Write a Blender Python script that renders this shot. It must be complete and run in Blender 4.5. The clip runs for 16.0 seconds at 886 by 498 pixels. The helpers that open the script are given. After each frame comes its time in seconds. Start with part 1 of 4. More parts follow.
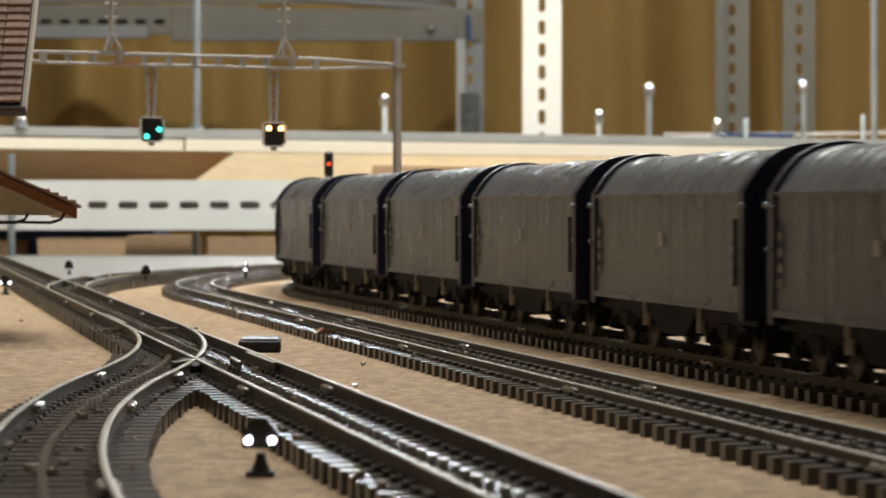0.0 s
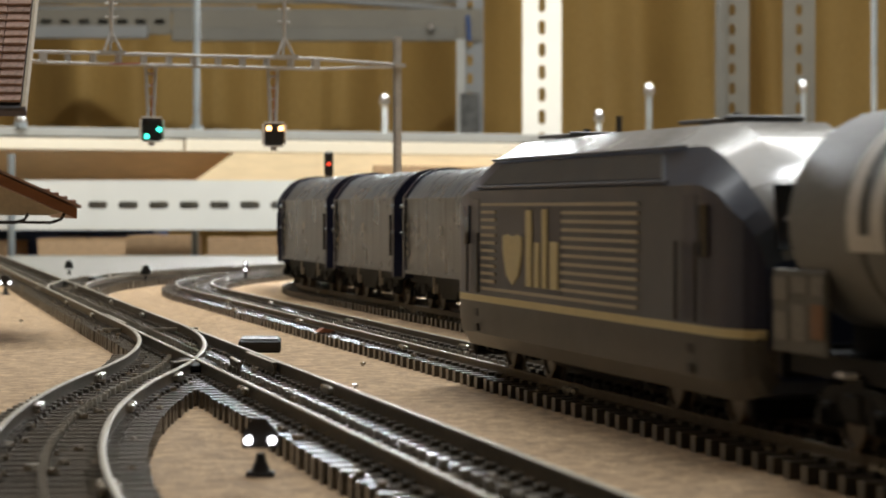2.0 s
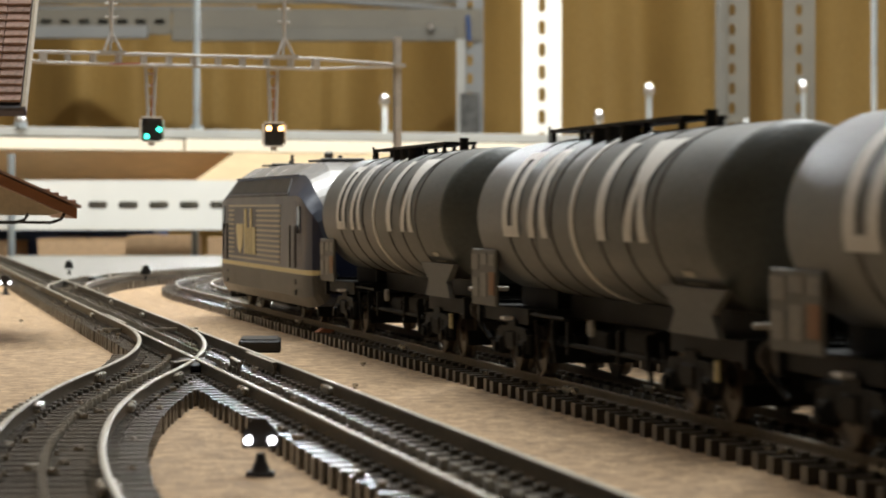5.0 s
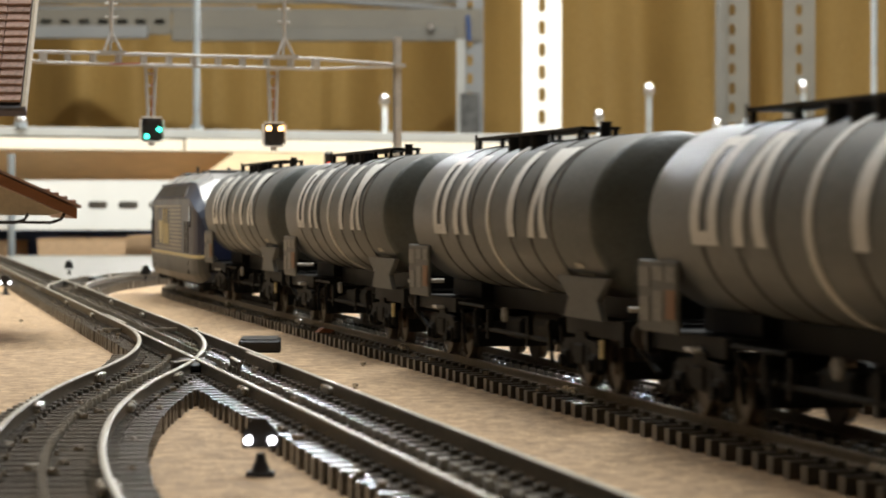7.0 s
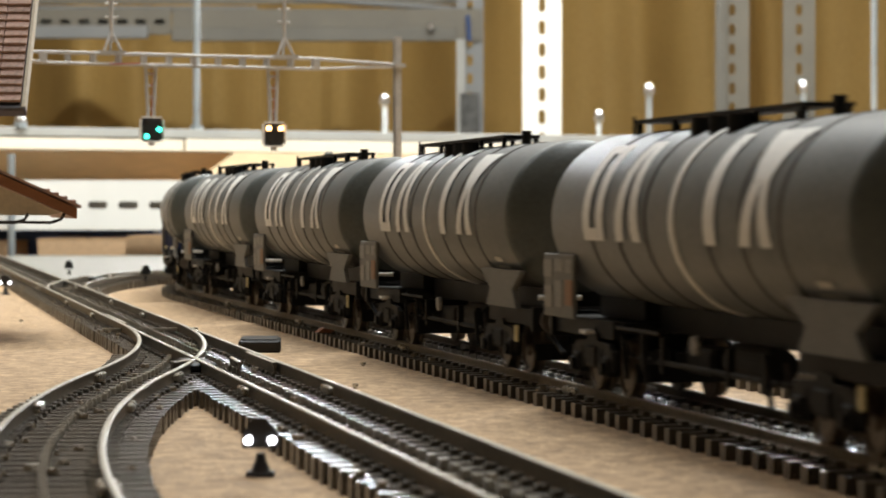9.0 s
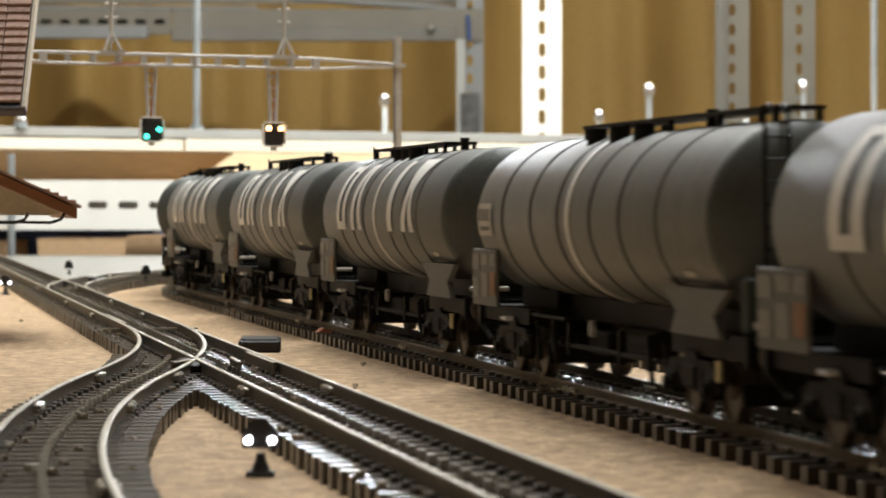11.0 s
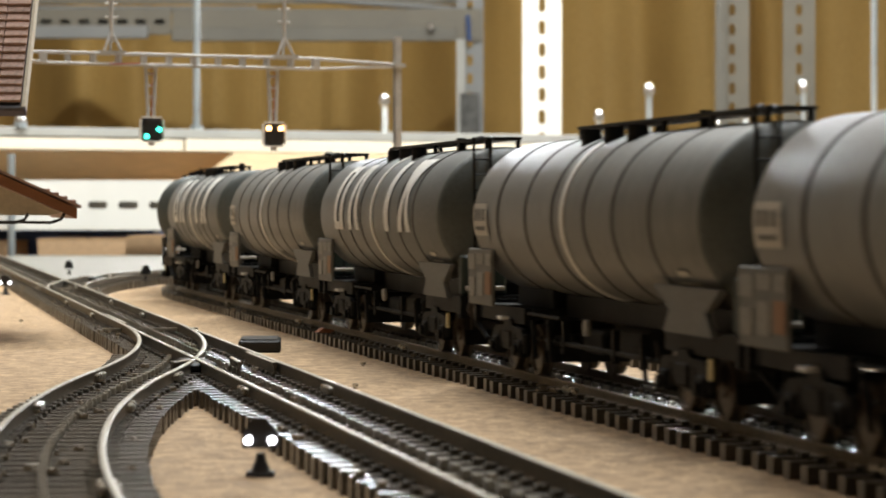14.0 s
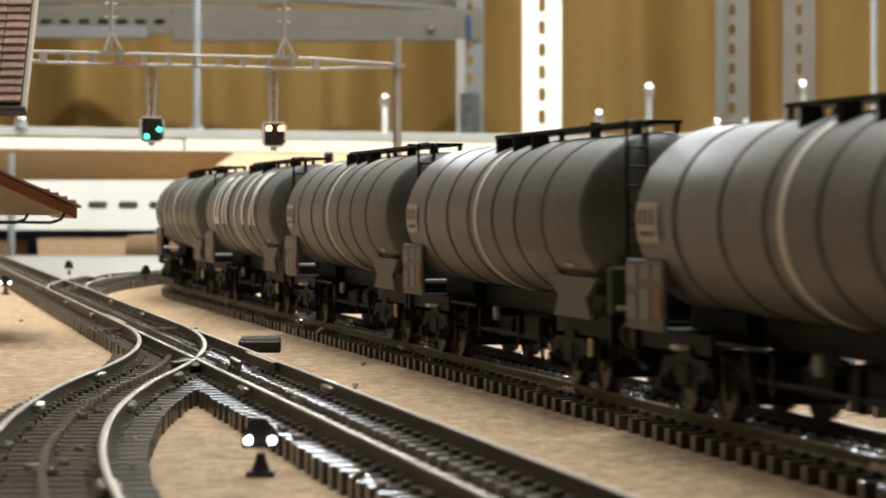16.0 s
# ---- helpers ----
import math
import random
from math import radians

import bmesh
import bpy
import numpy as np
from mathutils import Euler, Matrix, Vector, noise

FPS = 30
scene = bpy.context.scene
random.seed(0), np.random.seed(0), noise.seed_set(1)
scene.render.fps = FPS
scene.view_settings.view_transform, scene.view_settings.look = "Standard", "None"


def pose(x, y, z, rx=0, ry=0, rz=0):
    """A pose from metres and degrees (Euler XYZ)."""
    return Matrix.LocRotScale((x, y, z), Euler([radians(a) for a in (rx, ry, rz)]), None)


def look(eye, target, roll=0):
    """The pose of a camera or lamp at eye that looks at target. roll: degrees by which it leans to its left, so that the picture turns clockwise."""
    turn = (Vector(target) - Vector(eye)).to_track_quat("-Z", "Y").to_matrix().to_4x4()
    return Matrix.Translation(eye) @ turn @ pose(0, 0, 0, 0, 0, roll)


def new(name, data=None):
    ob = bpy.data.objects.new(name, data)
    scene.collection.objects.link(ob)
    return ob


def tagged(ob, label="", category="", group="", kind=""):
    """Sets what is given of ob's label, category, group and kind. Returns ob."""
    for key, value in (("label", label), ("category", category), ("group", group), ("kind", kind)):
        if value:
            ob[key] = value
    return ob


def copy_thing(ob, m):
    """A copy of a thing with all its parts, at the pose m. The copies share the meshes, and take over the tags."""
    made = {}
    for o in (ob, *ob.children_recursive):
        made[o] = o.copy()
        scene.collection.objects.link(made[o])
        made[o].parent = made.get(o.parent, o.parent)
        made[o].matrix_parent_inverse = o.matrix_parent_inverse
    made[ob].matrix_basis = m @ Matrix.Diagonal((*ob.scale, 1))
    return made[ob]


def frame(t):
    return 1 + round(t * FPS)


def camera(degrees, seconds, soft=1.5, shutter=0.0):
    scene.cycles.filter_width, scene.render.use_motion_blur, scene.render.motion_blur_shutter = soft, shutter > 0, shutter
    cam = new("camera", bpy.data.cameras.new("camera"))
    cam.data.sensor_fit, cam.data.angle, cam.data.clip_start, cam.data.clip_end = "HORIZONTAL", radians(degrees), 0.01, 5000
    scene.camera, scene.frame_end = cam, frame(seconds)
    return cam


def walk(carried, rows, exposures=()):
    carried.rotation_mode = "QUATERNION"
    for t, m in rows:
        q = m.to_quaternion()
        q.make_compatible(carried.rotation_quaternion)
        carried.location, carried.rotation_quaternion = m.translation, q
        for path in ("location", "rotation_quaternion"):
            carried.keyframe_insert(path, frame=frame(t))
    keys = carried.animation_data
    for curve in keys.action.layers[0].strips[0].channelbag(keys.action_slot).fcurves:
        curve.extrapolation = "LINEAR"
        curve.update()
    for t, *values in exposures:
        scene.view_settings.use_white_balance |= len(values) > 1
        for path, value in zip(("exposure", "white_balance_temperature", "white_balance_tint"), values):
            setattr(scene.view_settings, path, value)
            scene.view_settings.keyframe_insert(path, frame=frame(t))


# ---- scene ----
cam = camera(18.94, 16.0, soft=1.8, shutter=0.7)
EYE = pose(0, 0, 0.0405, 90 - 0.89, 0, 0)
walk(cam, [(0, EYE), (16, EYE)], exposures=[(0, 0.26), (1.5, 0.30), (3.5, 0.38), (6.3, 0.81), (16, 0.85)])
cam.data.dof.use_dof = True
cam.data.dof.focus_distance = 0.68
cam.data.dof.aperture_fstop = 64

# ---- light ----
world = bpy.data.worlds.new("room_air")
scene.world = world
world.use_nodes = True
world.node_tree.nodes["Background"].inputs[0].default_value = (0.92, 0.96, 1.0, 1)
world.node_tree.nodes["Background"].inputs[1].default_value = 0.06


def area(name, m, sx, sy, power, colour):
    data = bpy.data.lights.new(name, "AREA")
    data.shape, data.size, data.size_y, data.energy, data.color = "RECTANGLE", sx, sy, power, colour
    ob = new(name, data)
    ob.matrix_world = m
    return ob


# lamps out of view, placed from shadows and glints; no fixtures are modelled
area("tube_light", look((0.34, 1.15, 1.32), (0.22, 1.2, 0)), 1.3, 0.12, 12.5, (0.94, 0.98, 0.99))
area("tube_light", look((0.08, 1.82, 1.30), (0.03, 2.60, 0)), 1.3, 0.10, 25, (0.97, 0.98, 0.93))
# added fill that lifts the near sides of the trains
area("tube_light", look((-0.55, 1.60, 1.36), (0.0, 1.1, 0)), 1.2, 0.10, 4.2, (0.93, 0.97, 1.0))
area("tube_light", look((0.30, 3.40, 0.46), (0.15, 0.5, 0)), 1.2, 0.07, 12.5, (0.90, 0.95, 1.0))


# ---- materials ----
def mat(name, colour, rough=0.6, metal=0.0, var=0.25, scale=60.0, fine=900.0, bump=0.2, dist=0.0004,
        tint=None, emit=0.0, spec=0.5, rnd=0.0, streak=None, patchy=0.12):
    m = bpy.data.materials.new(name)
    m.use_nodes = True
    nt = m.node_tree
    b = nt.nodes["Principled BSDF"]
    tc = nt.nodes.new("ShaderNodeTexCoord")
    vec = tc.outputs["Object"]
    if streak:
        mp = nt.nodes.new("ShaderNodeMapping")
        mp.inputs["Scale"].default_value = streak
        nt.links.new(vec, mp.inputs[0])
        vec = mp.outputs[0]
    n1 = nt.nodes.new("ShaderNodeTexNoise")
    n1.inputs["Scale"].default_value, n1.inputs["Detail"].default_value = scale, 5
    n2 = nt.nodes.new("ShaderNodeTexNoise")
    n2.inputs["Scale"].default_value, n2.inputs["Detail"].default_value = fine, 3
    nt.links.new(vec, n1.inputs["Vector"])
    nt.links.new(vec, n2.inputs["Vector"])
    add = nt.nodes.new("ShaderNodeMath")
    add.operation = "MULTIPLY_ADD"
    add.inputs[1].default_value = 0.5
    half = nt.nodes.new("ShaderNodeMath")
    half.operation = "MULTIPLY"
    half.inputs[1].default_value = 0.5
    nt.links.new(n2.outputs["Fac"], half.inputs[0])
    nt.links.new(n1.outputs["Fac"], add.inputs[0])
    nt.links.new(half.outputs[0], add.inputs[2])
    last = add
    if rnd:
        oi = nt.nodes.new("ShaderNodeObjectInfo")
        r = nt.nodes.new("ShaderNodeMath")
        r.operation = "MULTIPLY_ADD"
        r.inputs[1].default_value = rnd
        nt.links.new(oi.outputs["Random"], r.inputs[0])
        nt.links.new(add.outputs[0], r.inputs[2])
        last = r
    ramp = nt.nodes.new("ShaderNodeValToRGB")
    lo = [c * (1 - var) for c in colour]
    hi = [min(1, c * (1 + var)) for c in (tint or colour)]
    ramp.color_ramp.elements[0].position, ramp.color_ramp.elements[1].position = 0.33, 0.68
    ramp.color_ramp.elements[0].color = (*lo, 1)
    ramp.color_ramp.elements[1].color = (*hi, 1)
    nt.links.new(last.outputs[0], ramp.inputs[0])
    nt.links.new(ramp.outputs[0], b.inputs["Base Color"])
    b.inputs["Metallic"].default_value = metal
    b.inputs["Specular IOR Level"].default_value = spec
    rr = nt.nodes.new("ShaderNodeMapRange")
    rr.inputs["To Min"].default_value, rr.inputs["To Max"].default_value = max(0.02, rough - patchy), min(1, rough + patchy)
    nt.links.new(n1.outputs["Fac"], rr.inputs["Value"])
    nt.links.new(rr.outputs[0], b.inputs["Roughness"])
    if bump:
        bp = nt.nodes.new("ShaderNodeBump")
        bp.inputs["Strength"].default_value, bp.inputs["Distance"].default_value = bump, dist
        nt.links.new(n2.outputs["Fac"], bp.inputs["Height"])
        nt.links.new(bp.outputs[0], b.inputs["Normal"])
    if emit:
        b.inputs["Emission Color"].default_value = (*colour, 1)
        b.inputs["Emission Strength"].default_value = emit
    return m


CHIPBOARD = mat("chipboard", (0.365, 0.232, 0.120), 0.85, var=0.40, scale=230, fine=1100, bump=0.6, dist=0.0006, tint=(0.49, 0.340, 0.195))


def flecked(m, scale=420.0, amount=0.55):
    """Adds the small mixed chips of a pressed board to a material's colour."""
    nt = m.node_tree
    b = nt.nodes["Principled BSDF"]
    old = b.inputs["Base Color"].links[0].from_socket
    tc = nt.nodes.new("ShaderNodeTexCoord")
    v = nt.nodes.new("ShaderNodeTexVoronoi")
    v.inputs["Scale"].default_value = scale
    nt.links.new(tc.outputs["Object"], v.inputs["Vector"])
    grey = nt.nodes.new("ShaderNodeRGBToBW")
    nt.links.new(v.outputs["Color"], grey.inputs[0])
    ramp = nt.nodes.new("ShaderNodeValToRGB")
    ramp.color_ramp.elements[0].color = (0.46, 0.42, 0.37, 1)
    ramp.color_ramp.elements[1].color = (1.0, 1.0, 1.0, 1)
    ramp.color_ramp.elements[0].position, ramp.color_ramp.elements[1].position = 0.2, 0.62
    nt.links.new(grey.outputs[0], ramp.inputs[0])
    mix = nt.nodes.new("ShaderNodeMix")
    mix.data_type, mix.blend_type = "RGBA", "MULTIPLY"
    mix.inputs["Factor"].default_value = amount
    nt.links.new(old, mix.inputs["A"])
    nt.links.new(ramp.outputs[0], mix.inputs["B"])
    nt.links.new(mix.outputs["Result"], b.inputs["Base Color"])
    return m


flecked(CHIPBOARD)
SHEET = mat("sheet_pale_grey", (0.185, 0.18, 0.16), 0.6, var=0.10, scale=14, fine=300)
SLEEPER = mat("sleeper_plastic", (0.078, 0.068, 0.054), 0.31, var=0.4, scale=120, fine=1500, bump=0.02, rnd=0.25, patchy=0.02)
RAIL_HEAD = mat("rail_head_polished", (0.36, 0.33, 0.265), 0.45, 0.6, var=0.2, scale=60, fine=1500, bump=0.1)
RAIL = mat("rail_steel", (0.17, 0.148, 0.115), 0.5, 0.35, var=0.35, scale=50, fine=1200, bump=0.15, tint=(0.22, 0.19, 0.15))
STUD = mat("stud_steel", (0.55, 0.52, 0.46), 0.3, 0.9)
HOOD = mat("hood_tarpaulin", (0.115, 0.124, 0.134), 0.29, var=0.22, scale=60, fine=700, bump=0.25, tint=(0.142, 0.149, 0.157))
HOOD_END = mat("hood_end_blue", (0.012, 0.014, 0.035), 0.35, var=0.3)
UNDER = mat("underframe_black", (0.008, 0.008, 0.008), 0.55, var=0.4, spec=0.18)
RUST = mat("wheel_steel", (0.13, 0.11, 0.09), 0.42, 0.6, var=0.4)
TANK = mat("tank_grey_paint", (0.166, 0.176, 0.176), 0.46, var=0.16, scale=40, fine=900, bump=0.12, tint=(0.188, 0.196, 0.192), spec=0.36)
TANK_B = mat("tank_weathered_paint", (0.168, 0.174, 0.170), 0.44, var=0.24, scale=30, fine=900, bump=0.12, tint=(0.208, 0.209, 0.198), streak=(3, 1, 0.3), spec=0.4)
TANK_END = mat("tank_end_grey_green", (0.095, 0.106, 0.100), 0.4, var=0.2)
SEAM = mat("tank_seam", (0.05, 0.046, 0.042), 0.5, var=0.2)
CAB_WHITE = mat("cab_white_gloss", (0.82, 0.83, 0.84), 0.16, var=0.05, bump=0)
WHITE = mat("lettering_white", (0.82, 0.81, 0.77), 0.5, var=0.12)
PANEL_MARK = mat("panel_mark_grey", (0.25, 0.24, 0.215), 0.5, var=0.3, scale=400)
PLATE = mat("sign_plate_grey", (0.140, 0.140, 0.132), 0.5, var=0.25, scale=200)
MARK = mat("sign_mark_light", (0.56, 0.53, 0.47), 0.5, var=0.2)
ORANGE = mat("sign_mark_orange", (0.28, 0.14, 0.07), 0.5, var=0.15)
LOCO_B = mat("loco_grey_blue", (0.073, 0.087, 0.122), 0.36, var=0.14, scale=50, bump=0.08)
LOCO_BLUE = mat("loco_blue", (0.022, 0.03, 0.075), 0.33, var=0.2)
LOCO_LOW = mat("loco_lower_grey", (0.078, 0.075, 0.070), 0.42, var=0.18)
LOCO_ROOF = mat("loco_roof_silver", (0.38, 0.38, 0.375), 0.26, 0.0, var=0.2)
LOCO_DARK = mat("loco_grille_dark", (0.05, 0.047, 0.044), 0.5, var=0.2)
YELLOW = mat("loco_yellow_lettering", (0.80, 0.70, 0.40), 0.5, var=0.12)
CREAM = mat("loco_louvre_cream", (0.56, 0.51, 0.40), 0.5, var=0.12)
GLASS = mat("cab_glass", (0.012, 0.015, 0.02), 0.08, var=0.1, bump=0)
BLACK = mat("signal_black", (0.012, 0.012, 0.013), 0.42, var=0.3)
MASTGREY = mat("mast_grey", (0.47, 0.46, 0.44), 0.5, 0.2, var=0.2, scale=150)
# SHELF and the DIM greys: weaker light at the rear rack put into colour
SHELF = mat("shelf_dimmed_grey", (0.20, 0.205, 0.205), 0.45, 0.0, var=0.10, scale=20)
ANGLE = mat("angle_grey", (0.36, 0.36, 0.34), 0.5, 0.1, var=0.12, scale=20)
ANGLE_DIM = mat("flange_dimmed_warm", (0.135, 0.128, 0.108), 0.5, 0.0, var=0.15, scale=20)
SHELF_DIM = mat("shelf_dimmed_warm", (0.145, 0.132, 0.105), 0.55, 0.0, var=0.15, scale=20)
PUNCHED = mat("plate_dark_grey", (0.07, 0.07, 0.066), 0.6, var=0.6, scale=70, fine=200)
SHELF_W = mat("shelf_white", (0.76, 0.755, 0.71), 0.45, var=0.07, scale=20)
ROD = mat("zinc_rod", (0.36, 0.40, 0.42), 0.48, 0.7, var=0.2, scale=80)
CAPNUT = mat("cap_nut_chrome", (0.85, 0.85, 0.83), 0.15, 0.9, var=0.1)
CURTAIN = mat("curtain_ochre", (0.30, 0.185, 0.05), 0.8, var=0.16, scale=3, fine=400, bump=0.15, dist=0.001, tint=(0.36, 0.23, 0.07), streak=(2, 2, 0.5))
PALEWOOD = mat("pale_board", (0.66, 0.47, 0.28), 0.6, var=0.14, scale=8, fine=120, streak=(0.4, 2, 2))
# lighter than PALEWOOD, in place of the glow under the deck
FASCIAWOOD = mat("cream_board", (0.82, 0.64, 0.40), 0.6, var=0.10, scale=8, fine=120, streak=(0.4, 2, 2))
EDGE = mat("melamine_edge", (0.80, 0.72, 0.58), 0.5, var=0.08, scale=10)
CARTON = mat("brown_carton", (0.42, 0.28, 0.16), 0.8, var=0.18, scale=12, fine=200)
BLUEBOX = mat("blue_plastic", (0.03, 0.07, 0.2), 0.4, var=0.2)
WALLP = mat("wall_plaster", (0.62, 0.55, 0.44), 0.85, var=0.1, scale=6, fine=120, dist=0.002)
FLOORP = mat("floor_lino", (0.22, 0.18, 0.14), 0.6, var=0.2, scale=5, fine=90)
TILE = mat("roof_tile_brown", (0.34, 0.215, 0.165), 0.6, var=0.35, scale=200, rnd=0.3)
FASCIA = mat("roof_fascia_brown", (0.30, 0.13, 0.06), 0.5, var=0.25, streak=(1, 1, 8))
PLASTER = mat("station_plaster", (0.62, 0.55, 0.42), 0.7, var=0.12, scale=120)
SLATE = mat("eave_edge_dark", (0.06, 0.055, 0.06), 0.5, var=0.2)
LAMP_W = mat("lamp_white", (0.95, 0.95, 1.0), emit=5, var=0, bump=0)
LAMP_Y = mat("lamp_amber", (1.0, 0.55, 0.20), emit=6, var=0, bump=0)
LAMP_G = mat("lamp_green", (0.05, 0.85, 0.60), emit=3, var=0, bump=0)
LAMP_R = mat("lamp_red", (1.0, 0.07, 0.03), emit=2, var=0, bump=0)
LAMP_OFF = mat("lamp_off", (0.05, 0.045, 0.04), 0.2, var=0.1, bump=0)


# ---- mesh helpers ----
def mesh_of(bm, material, smooth=False, sharp=40):
    me = bpy.data.meshes.new("mesh")
    bm.normal_update()
    bm.to_mesh(me)
    bm.free()
    for mm in (material if isinstance(material, (list, tuple)) else [material]):
        me.materials.append(mm)
    if smooth:
        me.polygons.foreach_set("use_smooth", [True] * len(me.polygons))
        me.set_sharp_from_angle(angle=radians(sharp))
    return me


def part(name, bm, material, parent=None, label="", smooth=False, at=None, sharp=40):
    ob = new(name, mesh_of(bm, material, smooth, sharp))
    if parent is not None:
        ob.parent = parent
    if at is not None:
        ob.matrix_basis = at
    if label:
        tagged(ob, label)
    return ob


def thing(name, label, category, group="", kind="", at=None):
    ob = new(name)
    ob.empty_display_size = 0.02
    tagged(ob, label, category, group, kind)
    if at is not None:
        ob.matrix_basis = at
    return ob


def box(bm, x0, x1, y0, y1, z0, z1, bevel=0.0, m=None, mi=0):
    r = bmesh.ops.create_cube(bm, size=1, matrix=Matrix.LocRotScale(((x0 + x1) / 2, (y0 + y1) / 2, (z0 + z1) / 2), None, (abs(x1 - x0), abs(y1 - y0), abs(z1 - z0))))
    vs = r["verts"]
    if bevel:
        es = {e for v in vs for e in v.link_edges}
        out = bmesh.ops.bevel(bm, geom=list(es), offset=bevel, segments=1, affect="EDGES", profile=0.5)
        vs = list({v for f in out["faces"] for v in f.verts} | {v for v in vs if v.is_valid})
    if mi:
        for f in {f for v in vs for f in v.link_faces}:
            f.material_index = mi
    if m is not None:
        bmesh.ops.transform(bm, matrix=m, verts=vs)
    return bm


def rod(bm, a, b, r, r2=None, n=10, caps=True):
    a, b = Vector(a), Vector(b)
    d = b - a
    m = Matrix.Translation((a + b) / 2) @ d.to_track_quat("Z", "Y").to_matrix().to_4x4()
    bmesh.ops.create_cone(bm, cap_ends=caps, segments=n, radius1=r, radius2=r if r2 is None else r2, depth=d.length, matrix=m)
    return bm


def lathe(bm, rings, n=32, axis="x", cy=0.0, cz=0.0):
    """Rings of (place along the axis, radius)."""
    loops = []
    for p, r in rings:
        loop = []
        for i in range(n):
            a = 2 * math.pi * i / n
            c, s = math.cos(a) * max(r, 1e-6), math.sin(a) * max(r, 1e-6)
            loop.append(bm.verts.new((p, cy + c, cz + s) if axis == "x" else (cy + c, cz + s, p)))
        loops.append(loop)
    for l0, l1 in zip(loops, loops[1:]):
        for i in range(n):
            bm.faces.new((l0[i], l0[(i + 1) % n], l1[(i + 1) % n], l1[i]))
    bm.faces.new(loops[0][::-1])
    bm.faces.new(loops[-1])
    bmesh.ops.recalc_face_normals(bm, faces=bm.faces)
    return bm


def extrude_x(bm, outline, x0, x1, closed=True):
    """A closed outline of (y, z) drawn out along x."""
    a = [bm.verts.new((x0, y, z)) for y, z in outline]
    b = [bm.verts.new((x1, y, z)) for y, z in outline]
    n = len(outline)
    for i in range(n if closed else n - 1):
        bm.faces.new((a[i], a[(i + 1) % n], b[(i + 1) % n], b[i]))
    if closed:
        bm.faces.new(a[::-1])
        bm.faces.new(b)
    bmesh.ops.recalc_face_normals(bm, faces=bm.faces)
    return bm


def poly_prism(bm, pts, y0, y1):
    """A flat outline of (x, z) with thickness along y."""
    a = [bm.verts.new((x, y0, z)) for x, z in pts]
    b = [bm.verts.new((x, y1, z)) for x, z in pts]
    n = len(pts)
    for i in range(n):
        bm.faces.new((a[i], a[(i + 1) % n], b[(i + 1) % n], b[i]))
    bm.faces.new(a[::-1])
    bm.faces.new(b)
    bmesh.ops.recalc_face_normals(bm, faces=bm.faces)
    return bm


B = bmesh.new

# ---- track plan: lines and arcs, s runs away from the camera ----
RAIL_TOP = 0.005
HEAD = math.atan(0.2217)            # the straights lead away to the left by this


class Line:
    """A course from (x, y), heading h (0 is along +y, positive to the right), as (length, curvature) runs."""

    def __init__(self, x, y, h, s0, runs):
        self.start, self.s0, self.runs = (x, y, h), s0, runs

    def __call__(self, s):
        x, y, h = self.start
        left = s - self.s0
        for i, (length, k) in enumerate(self.runs):
            d = left if (left < length or i == len(self.runs) - 1) else length
            if abs(k) < 1e-9:
                x, y = x + d * math.sin(h), y + d * math.cos(h)
            else:
                x += (math.cos(h) - math.cos(h + k * d)) / k
                y += (math.sin(h + k * d) - math.sin(h)) / k
                h += k * d
            left -= d
            if left <= 0:
                break
        return x, y, h


def straight_from(offset):
    """The point of a straight, offset from the tank train's, at s = -2.3."""
    x0 = 0.1544 + offset / math.cos(HEAD)
    return x0 + 2.3 * math.sin(HEAD), -2.3 * math.cos(HEAD), -HEAD


S_CURVE = 1.19
R_OUT = 0.75
OUTER = Line(*straight_from(0.0), -2.3, [(2.3 + S_CURVE, 0), (3.2, 1 / R_OUT)])
INNER = Line(*straight_from(0.057), -2.3, [(2.3 + S_CURVE + 0.0126, 0), (3.0, 1 / (R_OUT - 0.057))])
FRONT_HEAD = math.atan(0.2133)
FRONT = Line(0.1544 - 0.0672 / math.cos(HEAD) - 0.0050 + 2.3 * math.sin(FRONT_HEAD), -2.3 * math.cos(FRONT_HEAD), -FRONT_HEAD, -2.3, [(5.2, 0)])
fx, fy, fh = FRONT(1.125)
SIDING = Line(fx, fy, fh, 0, [(0.42, 1 / 0.80), (2.4, 1 / 0.90)])
bx, by, bh = FRONT(0.790)
BRANCH = Line(bx, by, bh + math.pi, 0, [(0.22, 1 / 0.90), (0.24, -1 / 1.10), (2.4, 0)])


LIFT = 0.0015                       # the front tracks have rails this much taller


def rail_mesh(course, side, s0, s1, step=0.012, dz=0.0):
    prof = [(-0.0010, 0.0026), (-0.0010, 0.0030), (-0.0003, 0.0033), (-0.0003, 0.0041 + dz), (-0.00055, 0.0044 + dz), (-0.00055, 0.0049 + dz), (-0.0004, 0.005 + dz)]
    prof += [(-o, z) for o, z in prof[::-1]]
    bm = B()
    n = max(2, int((s1 - s0) / step))
    prev = None
    for i in range(n + 1):
        x, y, h = course(s0 + (s1 - s0) * i / n)
        nx, ny = math.cos(h), -math.sin(h)
        ring = [bm.verts.new((x + nx * (side + o), y + ny * (side + o), z)) for o, z in prof]
        if prev:
            for k in range(len(prof)):
                j = (k + 1) % len(prof)
                f = bm.faces.new((prev[k], ring[k], ring[j], prev[j]))
                if k == 6:
                    f.material_index = 1
        else:
            bm.faces.new(ring)
        prev = ring
    bm.faces.new(prev[::-1])
    return bm


